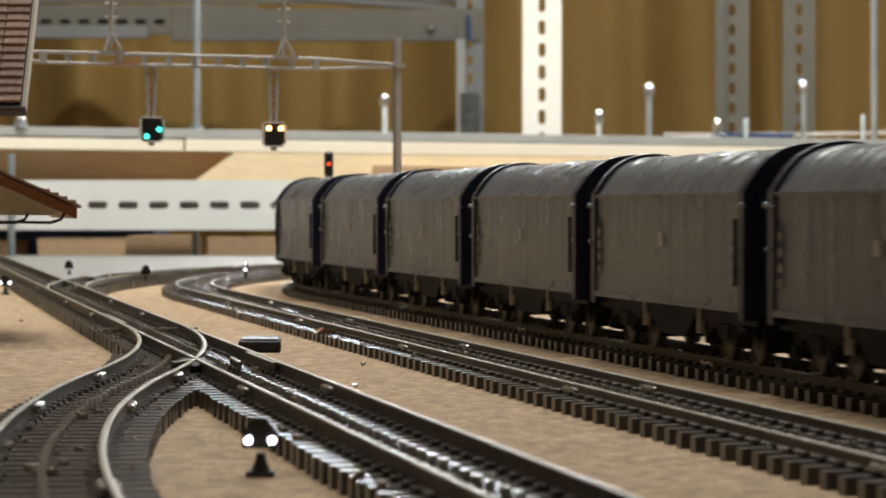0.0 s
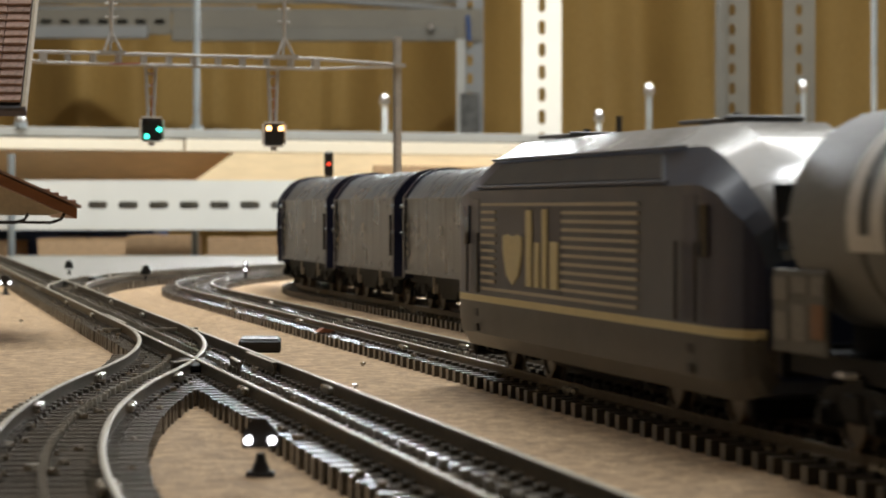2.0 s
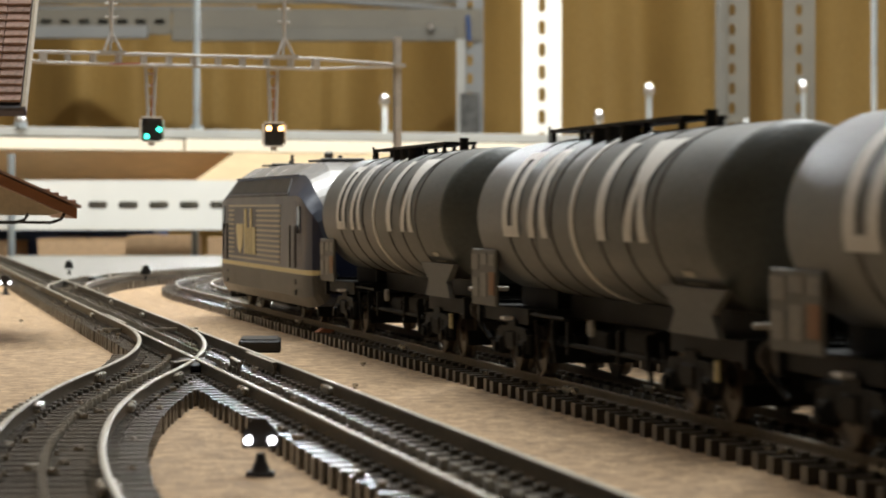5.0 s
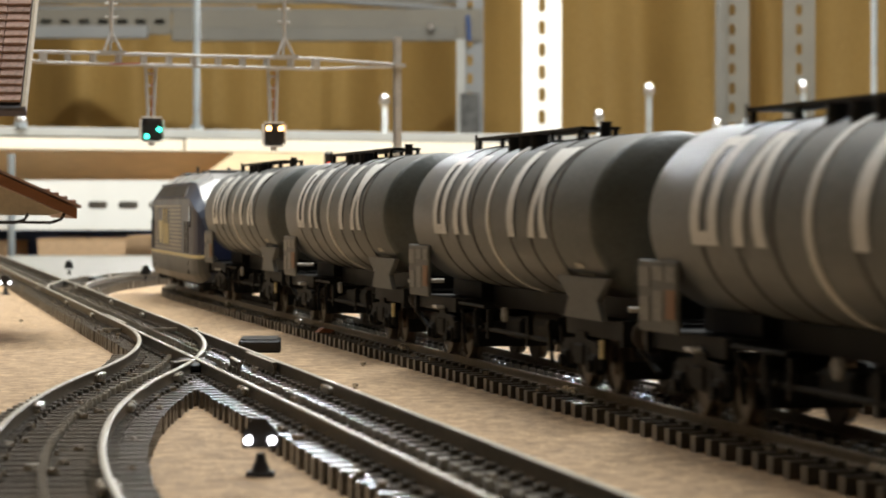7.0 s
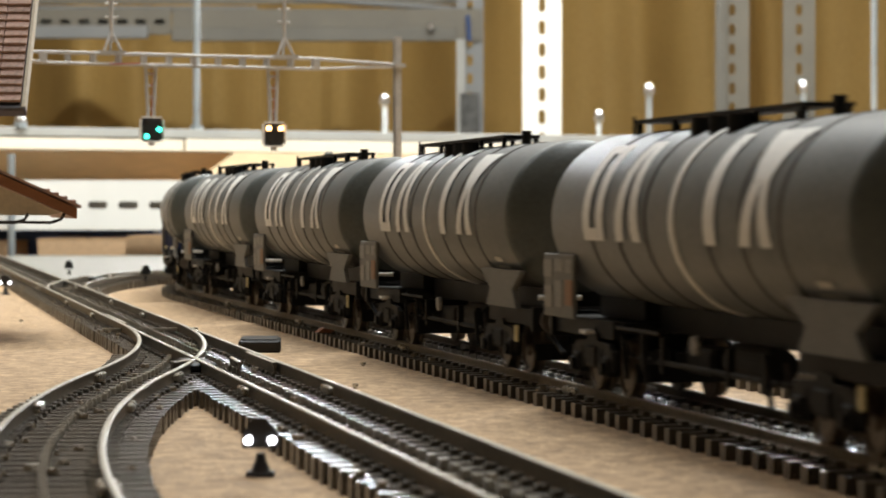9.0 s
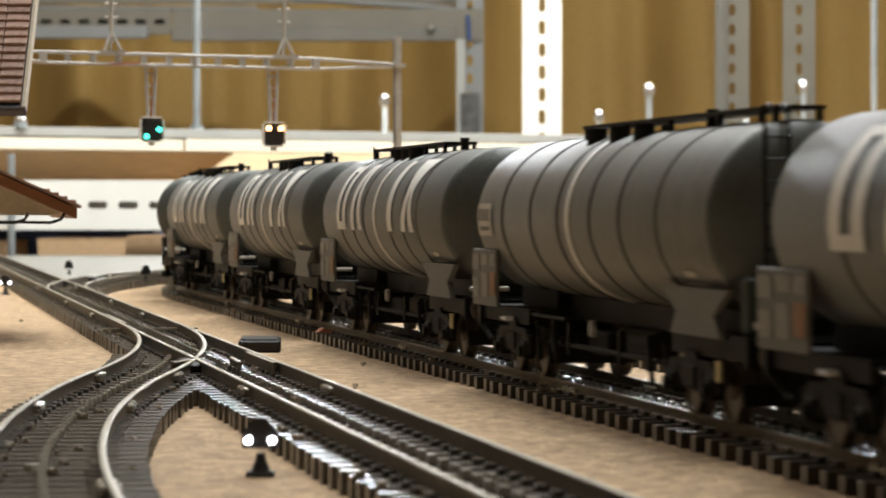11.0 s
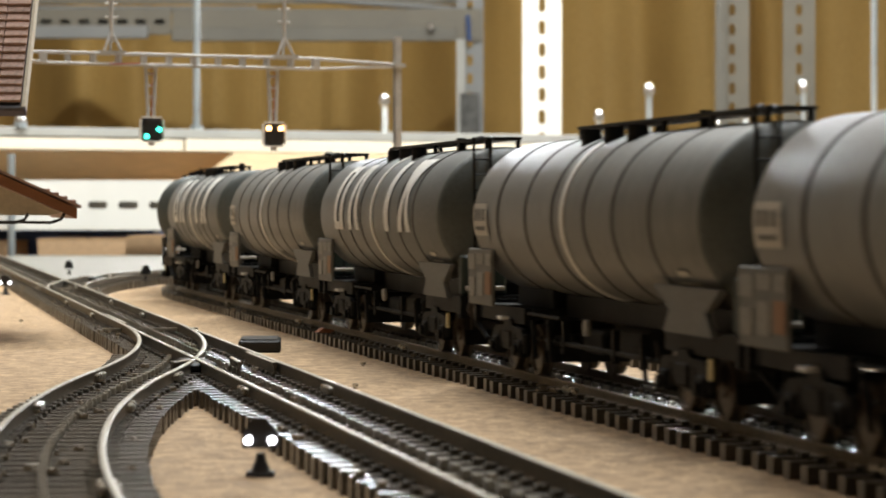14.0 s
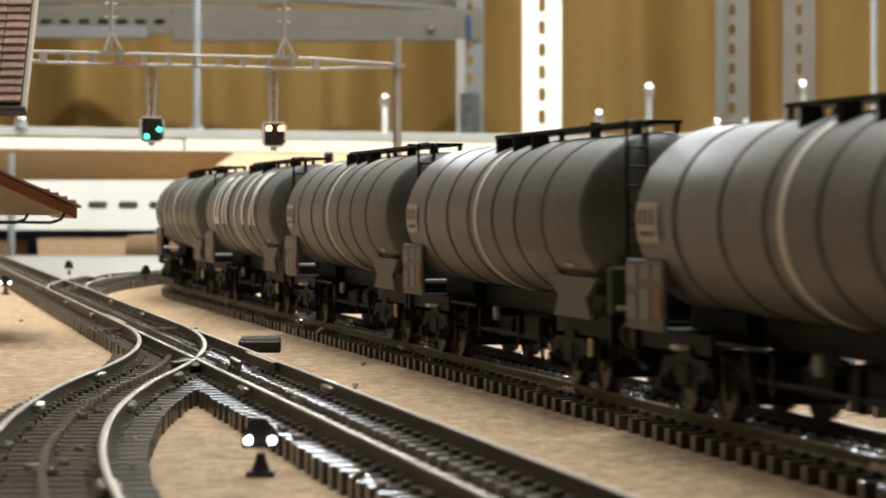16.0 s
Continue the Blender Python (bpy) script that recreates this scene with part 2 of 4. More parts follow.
def boxes_mesh(boxes, poses, material):
    """One mesh of many boxes (x0, x1, y0, y1, z0, z1, material index), repeated at each pose."""
    verts, faces, index = [], [], []
    for m in poses:
        for x0, x1, y0, y1, z0, z1, mi in boxes:
            k = len(verts)
            verts += [tuple(m @ Vector(p)) for p in ((x0, y0, z0), (x1, y0, z0), (x1, y1, z0), (x0, y1, z0), (x0, y0, z1), (x1, y0, z1), (x1, y1, z1), (x0, y1, z1))]
            faces += [(k + p, k + q, k + r, k + s) for p, q, r, s in ((0, 3, 2, 1), (4, 5, 6, 7), (0, 1, 5, 4), (1, 2, 6, 5), (2, 3, 7, 6), (3, 0, 4, 7))]
            index += [mi] * 6
    me = bpy.data.meshes.new("mesh")
    me.from_pydata(verts, [], faces)
    for mm in material:
        me.materials.append(mm)
    me.polygons.foreach_set("material_index", index)
    return me


def sleeper_boxes(base):
    """A sleeper with its rail chairs and centre stud; base is how far it goes down below its own origin."""
    return [(-0.015, 0.015, -0.0014, 0.0014, -base, 0.0027, 0), (-0.0104, -0.0060, -0.0011, 0.0011, 0.0025, 0.0033, 0), (0.0060, 0.0104, -0.0011, 0.0011, 0.0025, 0.0033, 0), (-0.0006, 0.0006, -0.0007, 0.0007, 0.0026, 0.0040, 1)]


SLEEPER_MESH = {z: boxes_mesh(sleeper_boxes(z), [Matrix()], [SLEEPER, STUD]) for z in (0.0, 0.5 * LIFT)}
PITCH = 0.0075


def track(course, s0, s1, near0, near1, label, dz=0.0, bare=0.0):
    t = thing("railway_track", label, "railway track", kind="structure")
    for side in (-0.00825, 0.00825):
        part("rail", rail_mesh(course, side, s0, s1, dz=dz), [RAIL, RAIL_HEAD], t, smooth=True)
    far = []
    web = B()
    s = s0 + bare + PITCH / 2
    todo = []
    while s < s1:
        x, y, h = course(s)
        m = pose(x + random.uniform(-.0002, .0002), y, 0.5 * dz, 0, 0, -math.degrees(h) + random.uniform(-0.5, 0.5))
        if near0 <= s <= near1:
            todo.append(m)
        else:
            far.append(m)
        s += PITCH
    if far:
        rest = tagged(new("sleepers_beyond", boxes_mesh(sleeper_boxes(0.5 * LIFT if dz > 0.0005 else 0.0), far, [SLEEPER, STUD])), kind="stuff")
        rest.parent = t
    # the plastic strip that joins the sleepers under each rail
    for side in (-0.0082, 0.0082):
        n = max(2, int((s1 - s0) / 0.02))
        prev = None
        for i in range(n + 1):
            x, y, h = course(s0 + (s1 - s0) * i / n)
            nx, ny = math.cos(h), -math.sin(h)
            ring = [web.verts.new((x + nx * (side + o), y + ny * (side + o), z)) for o, z in ((-0.0012, 0.0002), (-0.0012, 0.5 * dz + 0.0013), (0.0012, 0.5 * dz + 0.0013), (0.0012, 0.0002))]
            if prev:
                for q in range(3):
                    web.faces.new((prev[q], ring[q], ring[q + 1], prev[q + 1]))
            prev = ring
    part("sleeper_web", web, SLEEPER, t)
    return t, todo, 0.5 * LIFT if dz > 0.0005 else 0.0


TRACKS = []


# ---- the room and the board ----
def slab(name, x0, x1, y0, y1, z0, z1, material, label, category, kind="structure"):
    return tagged(part(name, box(B(), x0, x1, y0, y1, z0, z1), material), label, category, kind=kind)


slab("floor", -3.2, 3.4, -3.4, 4.3, -1.0, -0.95, FLOORP, "brown linoleum floor of the hobby room", "floor")
slab("ceiling", -3.2, 3.4, -3.4, 4.3, 1.45, 1.5, WALLP, "plain cream room ceiling", "ceiling")
slab("wall_north", -3.2, 3.4, 4.2, 4.3, -0.95, 1.45, WALLP, "plain cream wall behind the curtain", "wall")
slab("wall_south", -3.2, 3.4, -3.4, -3.3, -0.95, 1.45, WALLP, "plain cream room wall", "wall")
slab("wall_west", -3.2, -3.1, -3.3, 4.2, -0.95, 1.45, WALLP, "plain cream room wall", "wall")
slab("wall_east", 3.3, 3.4, -3.3, 4.2, -0.95, 1.45, WALLP, "plain cream room wall", "wall")


def baseboard():
    bm = box(B(), -0.9, 2.0, -2.6, 2.2, -0.016, 0.0)
    return tagged(part("layout_board", bm, CHIPBOARD), "tan chipboard baseboard of a model railway", "baseboard", kind="structure")


baseboard()


def pale_sheet():
    """A pale painted sheet on the board, between the straight and the siding's outer side."""
    bm = B()
    edge = []
    for i in range(15):
        x, y, h = FRONT(1.45 + 0.05 * i)
        edge.append((x + 0.018 * math.cos(h), y - 0.018 * math.sin(h)))
    far = []
    for i in range(30):
        x, y, h = SIDING(0.36 + 0.05 * i)
        far.append((x - 0.018 * math.cos(h), y + 0.018 * math.sin(h)))
    ring = edge + [(edge[-1][0], 2.195), (far[-1][0], 2.195)] + far[::-1]
    low = [bm.verts.new((x, y, 0.0)) for x, y in ring]
    top = [bm.verts.new((x, y, 0.0012)) for x, y in ring]
    bm.faces.new(top)
    for i in range(len(ring)):
        j = (i + 1) % len(ring)
        bm.faces.new((low[i], low[j], top[j], top[i]))
    bmesh.ops.recalc_face_normals(bm, faces=bm.faces)
    return tagged(part("painted_sheet", bm, SHEET), "pale grey painted sheet at the far edge of the board", "board", kind="structure")


pale_sheet()


def curtain():
    bm = B()
    cols, rows = 900, 6
    grid = []
    for i in range(cols + 1):
        x = -2.2 + 4.6 * i / cols
        line = []
        for j in range(rows + 1):
            z = -0.9 + 2.3 * j / rows
            f = 0.20 * noise.noise((x * 6.5 + 0.3 * z, z * 0.3, 2)) + 0.050 * noise.noise((x * 13, z * 0.4, 7)) + 0.0025 * math.sin(x * 52 + 2.0 * math.sin(x * 7))
            line.append(bm.verts.new((x + 0.01 * math.sin(z * 2 + x * 6), 4.02 + f, z)))
        grid.append(line)
    for a, b in zip(grid, grid[1:]):
        for j in range(rows):
            bm.faces.new((a[j], b[j], b[j + 1], a[j + 1]))
    ob = part("curtain", bm, CURTAIN, smooth=True)
    md = ob.modifiers.new("thickness", "SOLIDIFY")
    md.thickness = 0.003
    return tagged(ob, "ochre fabric curtain hanging in soft folds", "curtain")


curtain()


# ---- shelving behind the layout ----
def slotted(bm, length, width, pitch, slot_l, slot_w, depth, m=None):
    """A slotted steel angle along x, its face towards -y, with slots cut through."""
    tmp = B()
    n = int(length / pitch)
    start = -n * pitch / 2
    t = 0.002
    edge = -length / 2
    for i in range(n):
        c = start + (i + 0.5) * pitch
        box(tmp, edge, c - slot_l / 2, 0, t, -slot_w / 2, slot_w / 2)
        edge = c + slot_l / 2
        for sgn in (-1, 1):       # rounded slot ends
            e = c + sgn * slot_l / 2
            k = slot_w * 0.28
            for sz in (-1, 1):
                va = [tmp.verts.new((e, y, sz * slot_w / 2)) for y in (0, t)]
                vb = [tmp.verts.new((e - sgn * k, y, sz * slot_w / 2)) for y in (0, t)]
                vc = [tmp.verts.new((e, y, sz * (slot_w / 2 - k))) for y in (0, t)]
                tmp.faces.new((va[0], vb[0], vc[0]))
                tmp.faces.new((vb[0], vb[1], vc[1], vc[0]))
    box(tmp, edge, length / 2, 0, t, -slot_w / 2, slot_w / 2)
    box(tmp, -length / 2, length / 2, 0, t, slot_w / 2, width / 2)
    box(tmp, -length / 2, length / 2, 0, t, -width / 2, -slot_w / 2)
    box(tmp, -length / 2, length / 2, t, depth, width / 2 - t, width / 2)
    bmesh.ops.recalc_face_normals(tmp, faces=tmp.faces)
    if m is not None:
        bmesh.ops.transform(tmp, matrix=m, verts=tmp.verts)
    me = bpy.data.meshes.new("tmp")
    tmp.to_mesh(me)
    tmp.free()
    bm.from_mesh(me)
    bpy.data.meshes.remove(me)
    return bm


UP = pose(0, 0, 0, 0, 90, 0)


def rack_front():
    """The low rack close behind the board: a white slotted beam, legs and a shelf with cartons."""
    t = thing("storage_rack", "white slotted steel rack standing behind the layout board", "shelving")
    part("beam", slotted(B(), 1.30, 0.043, 0.0264, 0.0170, 0.0065, 0.03), SHELF_W, t, at=pose(-0.22, 2.30, 0.0428))
    # grey strip behind the slots; the shade inside the white beam is its colour
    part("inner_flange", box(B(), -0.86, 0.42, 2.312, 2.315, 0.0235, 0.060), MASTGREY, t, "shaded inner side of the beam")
    for x in (-0.80, 0.36):
        part("leg", slotted(B(), 1.0, 0.04, 0.025, 0.014, 0.007, 0.03, UP), SHELF_W, t, at=pose(x, 2.33, -0.45))
    part("shelf", box(B(), -0.86, 0.42, 2.32, 2.86, -0.112, -0.10), EDGE, t)
    return t


rack_front()


def carton(x0, x1, y0, y1, z1, tilt=0, material=None, label="plain brown cardboard carton on the rack shelf"):
    t = thing("carton", label, "box", "cartons on the rack", at=pose((x0 + x1) / 2, (y0 + y1) / 2, -0.10, 0, 0, tilt))
    hx, hy, h = (x1 - x0) / 2, (y1 - y0) / 2, z1 + 0.10
    part("body", box(B(), -hx, hx, -hy, hy, 0, h - 0.002, 0.001), material or CARTON, t)
    part("flap", box(B(), -hx, -0.001, -hy, hy, h - 0.002, h), material or CARTON, t)
    part("flap", box(B(), 0.001, hx, -hy, hy, h - 0.002, h), material or CARTON, t)
    return t


carton(-0.281, -0.222, 2.355, 2.45, 0.0155)
carton(-0.212, -0.150, 2.37, 2.46, 0.0135, 2)
carton(-0.140, 0.02, 2.37, 2.50, 0.0155, -3)
carton(-0.37, -0.288, 2.40, 2.50, 0.0125, 4)
carton(-0.56, -0.395, 2.42, 2.52, 0.0100, -2)
carton(-0.52, -0.275, 2.53, 2.66, 0.0215, 0, BLUEBOX, "blue plastic storage box on the rack shelf")
carton(0.05, 0.25, 2.38, 2.55, 0.014, 2)

DECK = pose(-0.15, 2.42, 0.0, 0, 0.5, 12)


def upper_deck():
    """The raised deck behind: a board on a steel angle, carried by threaded rods."""
    t = thing("upper_deck", "pale raised layout deck edged with a steel angle on threaded rods", "layout deck", at=DECK)
    part("deck_edge", box(B(), -0.75, -0.0885, -0.010, 0.0, 0.0905, 0.1005, 0.0006), EDGE, t, "cream melamine board edge")
    part("deck_edge", box(B(), -0.0865, 1.05, -0.010, 0.0, 0.0905, 0.1015, 0.0006), EDGE, t, "cream melamine board edge")
    part("steel_angle", box(B(), -0.75, 1.05, -0.008, 0.02, 0.1025, 0.1105, 0.0006), ANGLE, t, "grey steel angle")
    part("deck_board", box(B(), -0.75, 1.05, 0.001, 0.30, 0.0905, 0.1020), PALEWOOD, t)
    # the left fascia stands back under the deck, the right one is flush and cut off at a slant
    part("fascia_board", box(B(), -0.75, 0.06, 0.034, 0.046, 0.050, 0.0902), FASCIAWOOD, t, "cream wooden fascia board set back in shade under the deck")
    # slanted end forms the diagonal edge of the shade on the fascia
    part("fascia_board", poly_prism(B(), [(-0.082, 0.060), (-0.042, 0.0900), (1.05, 0.0900), (1.05, 0.060)], -0.0105, 0.006), FASCIAWOOD, t, "cream wooden fascia board")
    part("rear_batten", box(B(), 0.085, 1.05, -0.0150, -0.0108, 0.0700, 0.0800), CARTON, t, "brown wooden batten under the deck")
    for x, top in ((-0.55, 0.2), (0.95, 0.2)):
        part("post", box(B(), x - 0.02, x + 0.02, 0.1, 0.14, -0.95, 0.0899), PALEWOOD, t)
    return t


upper_deck()


def threaded_rod(x, y, z0, z1, cap=True, r=0.0034, label="zinc-plated threaded rod with a domed cap nut"):
    t = thing("threaded_rod", label if cap else "tall plain zinc-plated threaded rod", "threaded rod", "rods on the upper deck", at=pose(x, y, z0))
    h = z1 - z0
    bm = B()
    lathe(bm, [(0.0, r)] + [(h * i / 60, r * (1.0 if i % 2 else 0.93)) for i in range(1, 60)] + [(h, r)], 12, "z")
    part("shaft", bm, ROD, t, smooth=True)
    part("nut", rod(B(), (0, 0, 0.0), (0, 0, 0.005), r * 1.9, n=6), ROD, t)
    if cap:
        part("flange_nut", rod(B(), (0, 0, h - 0.001), (0, 0, h + 0.004), r * 1.75, n=6), CAPNUT, t, "bright hexagonal nut")
        dome = B()
        lathe(dome, [(h + 0.004, r * 1.55), (h + 0.007, r * 1.4), (h + 0.0095, r * 0.95), (h + 0.0105, r * 0.3)], 14, "z")
        part("cap", dome, CAPNUT, t, "bright domed cap", smooth=True)
    return t


# (x of the axis, distance, foot, top, cap)
for x, y, z0, z1, cap, r in ((-0.2230, 2.405, 0.1100, 0.60, False, 0.0034), (-0.2190, 2.345, -0.099, 0.020, False, 0.0034), (-0.376, 2.366, 0.1115, 0.1145, True, 0.0034),
                             (-0.057, 2.59, 0.1085, 0.142, True, 0.0034), (0.152, 2.59, 0.1050, 0.126, True, 0.003),
                             (0.200, 2.58, 0.1050, 0.151, True, 0.0034), (0.270, 2.62, 0.1050, 0.118, True, 0.003),
                             (0.300, 2.63, 0.1050, 0.129, False, 0.0034), (0.365, 2.69, 0.1050, 0.159, True, 0.003),
                             (0.430, 2.72, 0.1050, 0.136, False, 0.003), (0.438, 2.70, 0.1050, 0.60, False, 0.0034)):
    if z1 > z0 + 0.001:
        threaded_rod(x, y, z0, z1, cap, r)
threaded_rod(-0.3715, 2.286, -0.016, 0.0870, False)


def deck_crate():
    t = thing("crate", "low dark blue crate standing on the raised deck", "crate", at=pose(0.31, 2.66, 0.1065, 0, 0, 14))
    part("body", box(B(), -0.035, 0.035, -0.02, 0.02, 0, 0.006, 0.001), BLUEBOX, t)
    part("rim", box(B(), -0.037, 0.037, -0.022, 0.022, 0.0061, 0.008, 0.0005), BLUEBOX, t)
    return t


deck_crate()


def deck_rail():
    t = thing("deck_rail", "thin grey metal rail on low stands on the raised deck", "metal rail", at=pose(0, 0, 0))
    part("bar", rod(B(), (0.225, 2.70, 0.1115), (0.62, 2.80, 0.1235), 0.0016, n=8), MASTGREY, t)
    part("bar", rod(B(), (0.225, 2.71, 0.1155), (0.62, 2.81, 0.1195), 0.0011, n=8), MASTGREY, t)
    for k in range(5):
        x = 0.24 + k * 0.085
        part("stand", rod(B(), (x, 2.706 + k * 0.0215, 0.1021), (x, 2.706 + k * 0.0215, 0.1125 + k * 0.0022), 0.0014, n=8), MASTGREY, t)
    return t


deck_rail()


def rack_rear():
    t = thing("storage_rack", "tall grey slotted steel rack in front of the curtain", "shelving")
    H, Z = 2.35, 0.24
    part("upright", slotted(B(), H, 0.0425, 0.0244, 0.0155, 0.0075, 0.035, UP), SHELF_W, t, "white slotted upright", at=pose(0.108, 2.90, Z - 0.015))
    # farther uprights and beams take greys darkened for the dimmer light there
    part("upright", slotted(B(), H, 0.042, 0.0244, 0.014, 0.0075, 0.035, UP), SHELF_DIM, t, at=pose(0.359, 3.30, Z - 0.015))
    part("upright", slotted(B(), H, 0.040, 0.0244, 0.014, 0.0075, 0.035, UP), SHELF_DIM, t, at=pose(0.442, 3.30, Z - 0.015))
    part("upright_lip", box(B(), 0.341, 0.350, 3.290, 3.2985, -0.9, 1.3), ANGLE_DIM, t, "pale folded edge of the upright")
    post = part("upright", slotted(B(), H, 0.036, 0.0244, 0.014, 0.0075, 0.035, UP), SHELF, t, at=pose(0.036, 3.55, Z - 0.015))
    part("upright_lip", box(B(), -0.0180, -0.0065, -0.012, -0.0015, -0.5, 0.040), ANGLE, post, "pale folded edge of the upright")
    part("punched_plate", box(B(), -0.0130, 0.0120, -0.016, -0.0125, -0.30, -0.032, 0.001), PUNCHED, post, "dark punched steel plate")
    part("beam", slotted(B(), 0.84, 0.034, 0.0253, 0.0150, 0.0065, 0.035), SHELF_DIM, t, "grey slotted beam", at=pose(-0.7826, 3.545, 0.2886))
    # dark strip added so the slots look dark instead of showing the curtain
    part("beam_back", box(B(), -1.20, -0.365, 3.556, 3.560, 0.272, 0.305), PUNCHED, t, "dark backing strip added behind the slots")
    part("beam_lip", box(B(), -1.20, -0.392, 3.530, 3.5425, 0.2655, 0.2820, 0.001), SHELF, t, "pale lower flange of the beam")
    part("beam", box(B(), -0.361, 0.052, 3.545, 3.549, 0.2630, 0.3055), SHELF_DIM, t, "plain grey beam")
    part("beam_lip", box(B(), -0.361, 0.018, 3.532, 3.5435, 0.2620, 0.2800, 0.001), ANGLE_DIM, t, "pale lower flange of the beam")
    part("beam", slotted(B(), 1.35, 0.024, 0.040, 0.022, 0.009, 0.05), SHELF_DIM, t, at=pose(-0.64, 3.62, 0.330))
    part("pipe", rod(B(), (-1.2, 3.575, 0.311), (-0.25, 3.575, 0.309), 0.0022), SHELF, t, "grey tie rod")
    part("pipe", rod(B(), (-0.20, 3.58, 0.322), (0.05, 3.58, 0.306), 0.004), SHELF, t, "grey slanting tie rod")
    part("bolt", rod(B(), (-0.016, 3.520, 0.281), (-0.016, 3.5315, 0.281), 0.0055, n=6), CAPNUT, t, "bright bolt head")
    part("cable", rod(B(), (0.035, 3.535, 0.262), (0.033, 3.535, 0.296), 0.0028), BLUEBOX, t, "blue cable end on the post")
    return t


rack_rear()


# ---- tracks ----
TRACKS.append(track(OUTER, -2.25, 4.2, 0.33, 1.75, "curving model railway track of the tank train, brown sleepers"))
TRACKS.append(track(INNER, -2.25, 4.1, 0.42, 1.75, "inner curving model railway track with brown sleepers"))
TRACKS.append(track(FRONT, -2.25, 2.15, 0.30, 1.75, "straight model railway track with shiny dark sleepers and turnouts", LIFT))
TRACKS.append(track(SIDING, 0.02, 2.2, 0.06, 0.75, "model railway siding curving away from a turnout", LIFT - 0.0001, 0.05))
TRACKS.append(track(BRANCH, 0.01, 2.6, 0.07, 0.56, "model railway branch curving off a turnout", LIFT - 0.0001, 0.09))


def turnout_parts(track_ob, course, s_tip, s_frog, side, sgn):
    """Point blades, guard rails and a frog for a turnout."""
    part("guard_rail", rail_mesh(course, -side * 0.0068, s_frog - 0.02, s_frog + 0.025, 0.006, LIFT), [RAIL, RAIL_HEAD], track_ob, smooth=True)
    part("point_blade", rail_mesh(course, side * 0.0069, s_tip, s_tip + 0.07, 0.01, LIFT), [RAIL, RAIL_HEAD], track_ob, smooth=True)
    x, y, h = course(s_frog)
    nx, ny = math.cos(h) * side * 0.00825, -math.sin(h) * side * 0.00825
    part("frog", box(B(), -0.0035, 0.0035, -0.012, 0.010, 0.0024, 0.0046, 0.0006), BLACK, track_ob, "black plastic frog block", at=pose(x + nx, y + ny, LIFT, 0, 0, -math.degrees(h)))
    # wing rails either side of the frog gap
    for o, a0, l in ((-0.0010, 196, 0.011), (0.0075, 170, 0.020)):
        w = Line(x + nx + o, y + ny + (0.006 if o > 0 else -0.004), radians(a0), 0, [(l, 0)])
        part("wing_rail", rail_mesh(w, 0, 0, l, 0.004, LIFT), [RAIL, RAIL_HEAD], track_ob, smooth=True)
    part("tie_bar", box(B(), -0.014, 0.014, -0.001, 0.001, 0.0028, 0.0036), STUD, track_ob, "bright tie bar", at=pose(*course(s_tip)[:2], LIFT, 0, 0, -math.degrees(h)))


turnout_parts(TRACKS[2][0], FRONT, 0.800, 0.615, -1, 1)
turnout_parts(TRACKS[3][0], SIDING, 0.075, 0.24, -1, 1)


def fishplates(track_ob, course, places, dz=0.0):
    """Rail joiners, a pair at each place."""
    for s in places:
        x, y, h = course(s)
        for side in (-0.00825, 0.00825):
            bm = box(B(), side - 0.0015, side + 0.0015, -0.0045, 0.0045, 0.0027, 0.0042, 0.0003)
            part("rail_joiner", bm, STUD, track_ob, "bright metal rail joiner", at=pose(x, y, dz, 0, 0, -math.degrees(h)))


fishplates(TRACKS[0][0], OUTER, [0.385 + 0.168 * i for i in range(7)])
fishplates(TRACKS[1][0], INNER, [0.47 + 0.18 * i for i in range(6)])
fishplates(TRACKS[2][0], FRONT, [0.53, 0.90, 1.02, 1.20], LIFT)
fishplates(TRACKS[4][0], BRANCH, [0.215, 0.30, 0.44], LIFT)


def grit():
    """Loose specks of ballast and dust lying on the tracks and the board."""
    rnd = random.Random(11)
    poses = []
    for course, s0, s1, n, up in ((OUTER, 0.36, 1.2, 170, 0), (INNER, 0.45, 1.2, 90, 0), (FRONT, 0.34, 1.3, 190, 0.5 * LIFT), (BRANCH, 0.08, 0.5, 80, 0.5 * LIFT)):
        for _ in range(n):
            x, y, h = course(rnd.uniform(s0, s1))
            o = rnd.uniform(-0.014, 0.014)
            m = pose(x + math.cos(h) * o, y - math.sin(h) * o, 0.0027 + up, 0, 0, rnd.uniform(0, 90))
            k = rnd.uniform(0.4, 1.5)
            poses.append(m @ Matrix.Diagonal((k, k * rnd.uniform(0.6, 1.3), k * 0.8, 1)))
    me = boxes_mesh([(-0.0005, 0.0005, -0.0005, 0.0005, 0, 0.0007, 0)], poses, [GRIT])
    tagged(new("ballast_grit", me), "loose pale grit scattered over the tracks", "grit", kind="stuff")


GRIT = mat("grit_pale", (0.34, 0.29, 0.22), 0.7, var=0.3)
grit()


def track_pin(x, y):
    t = thing("track_pin", "small bright metal pin in the board", "pin", at=pose(x, y, 0))
    part("shank", rod(B(), (0, 0, 0), (0, 0, 0.0006), 0.0004, n=8), STUD, t)
    part("head", rod(B(), (0, 0, 0.0004), (0, 0, 0.0010), 0.0008, n=12), CAPNUT, t)
    return t


for px, py in ((-0.0197, 0.595), (-0.1495, 0.94), (-0.0205, 0.68)):
    track_pin(px, py)


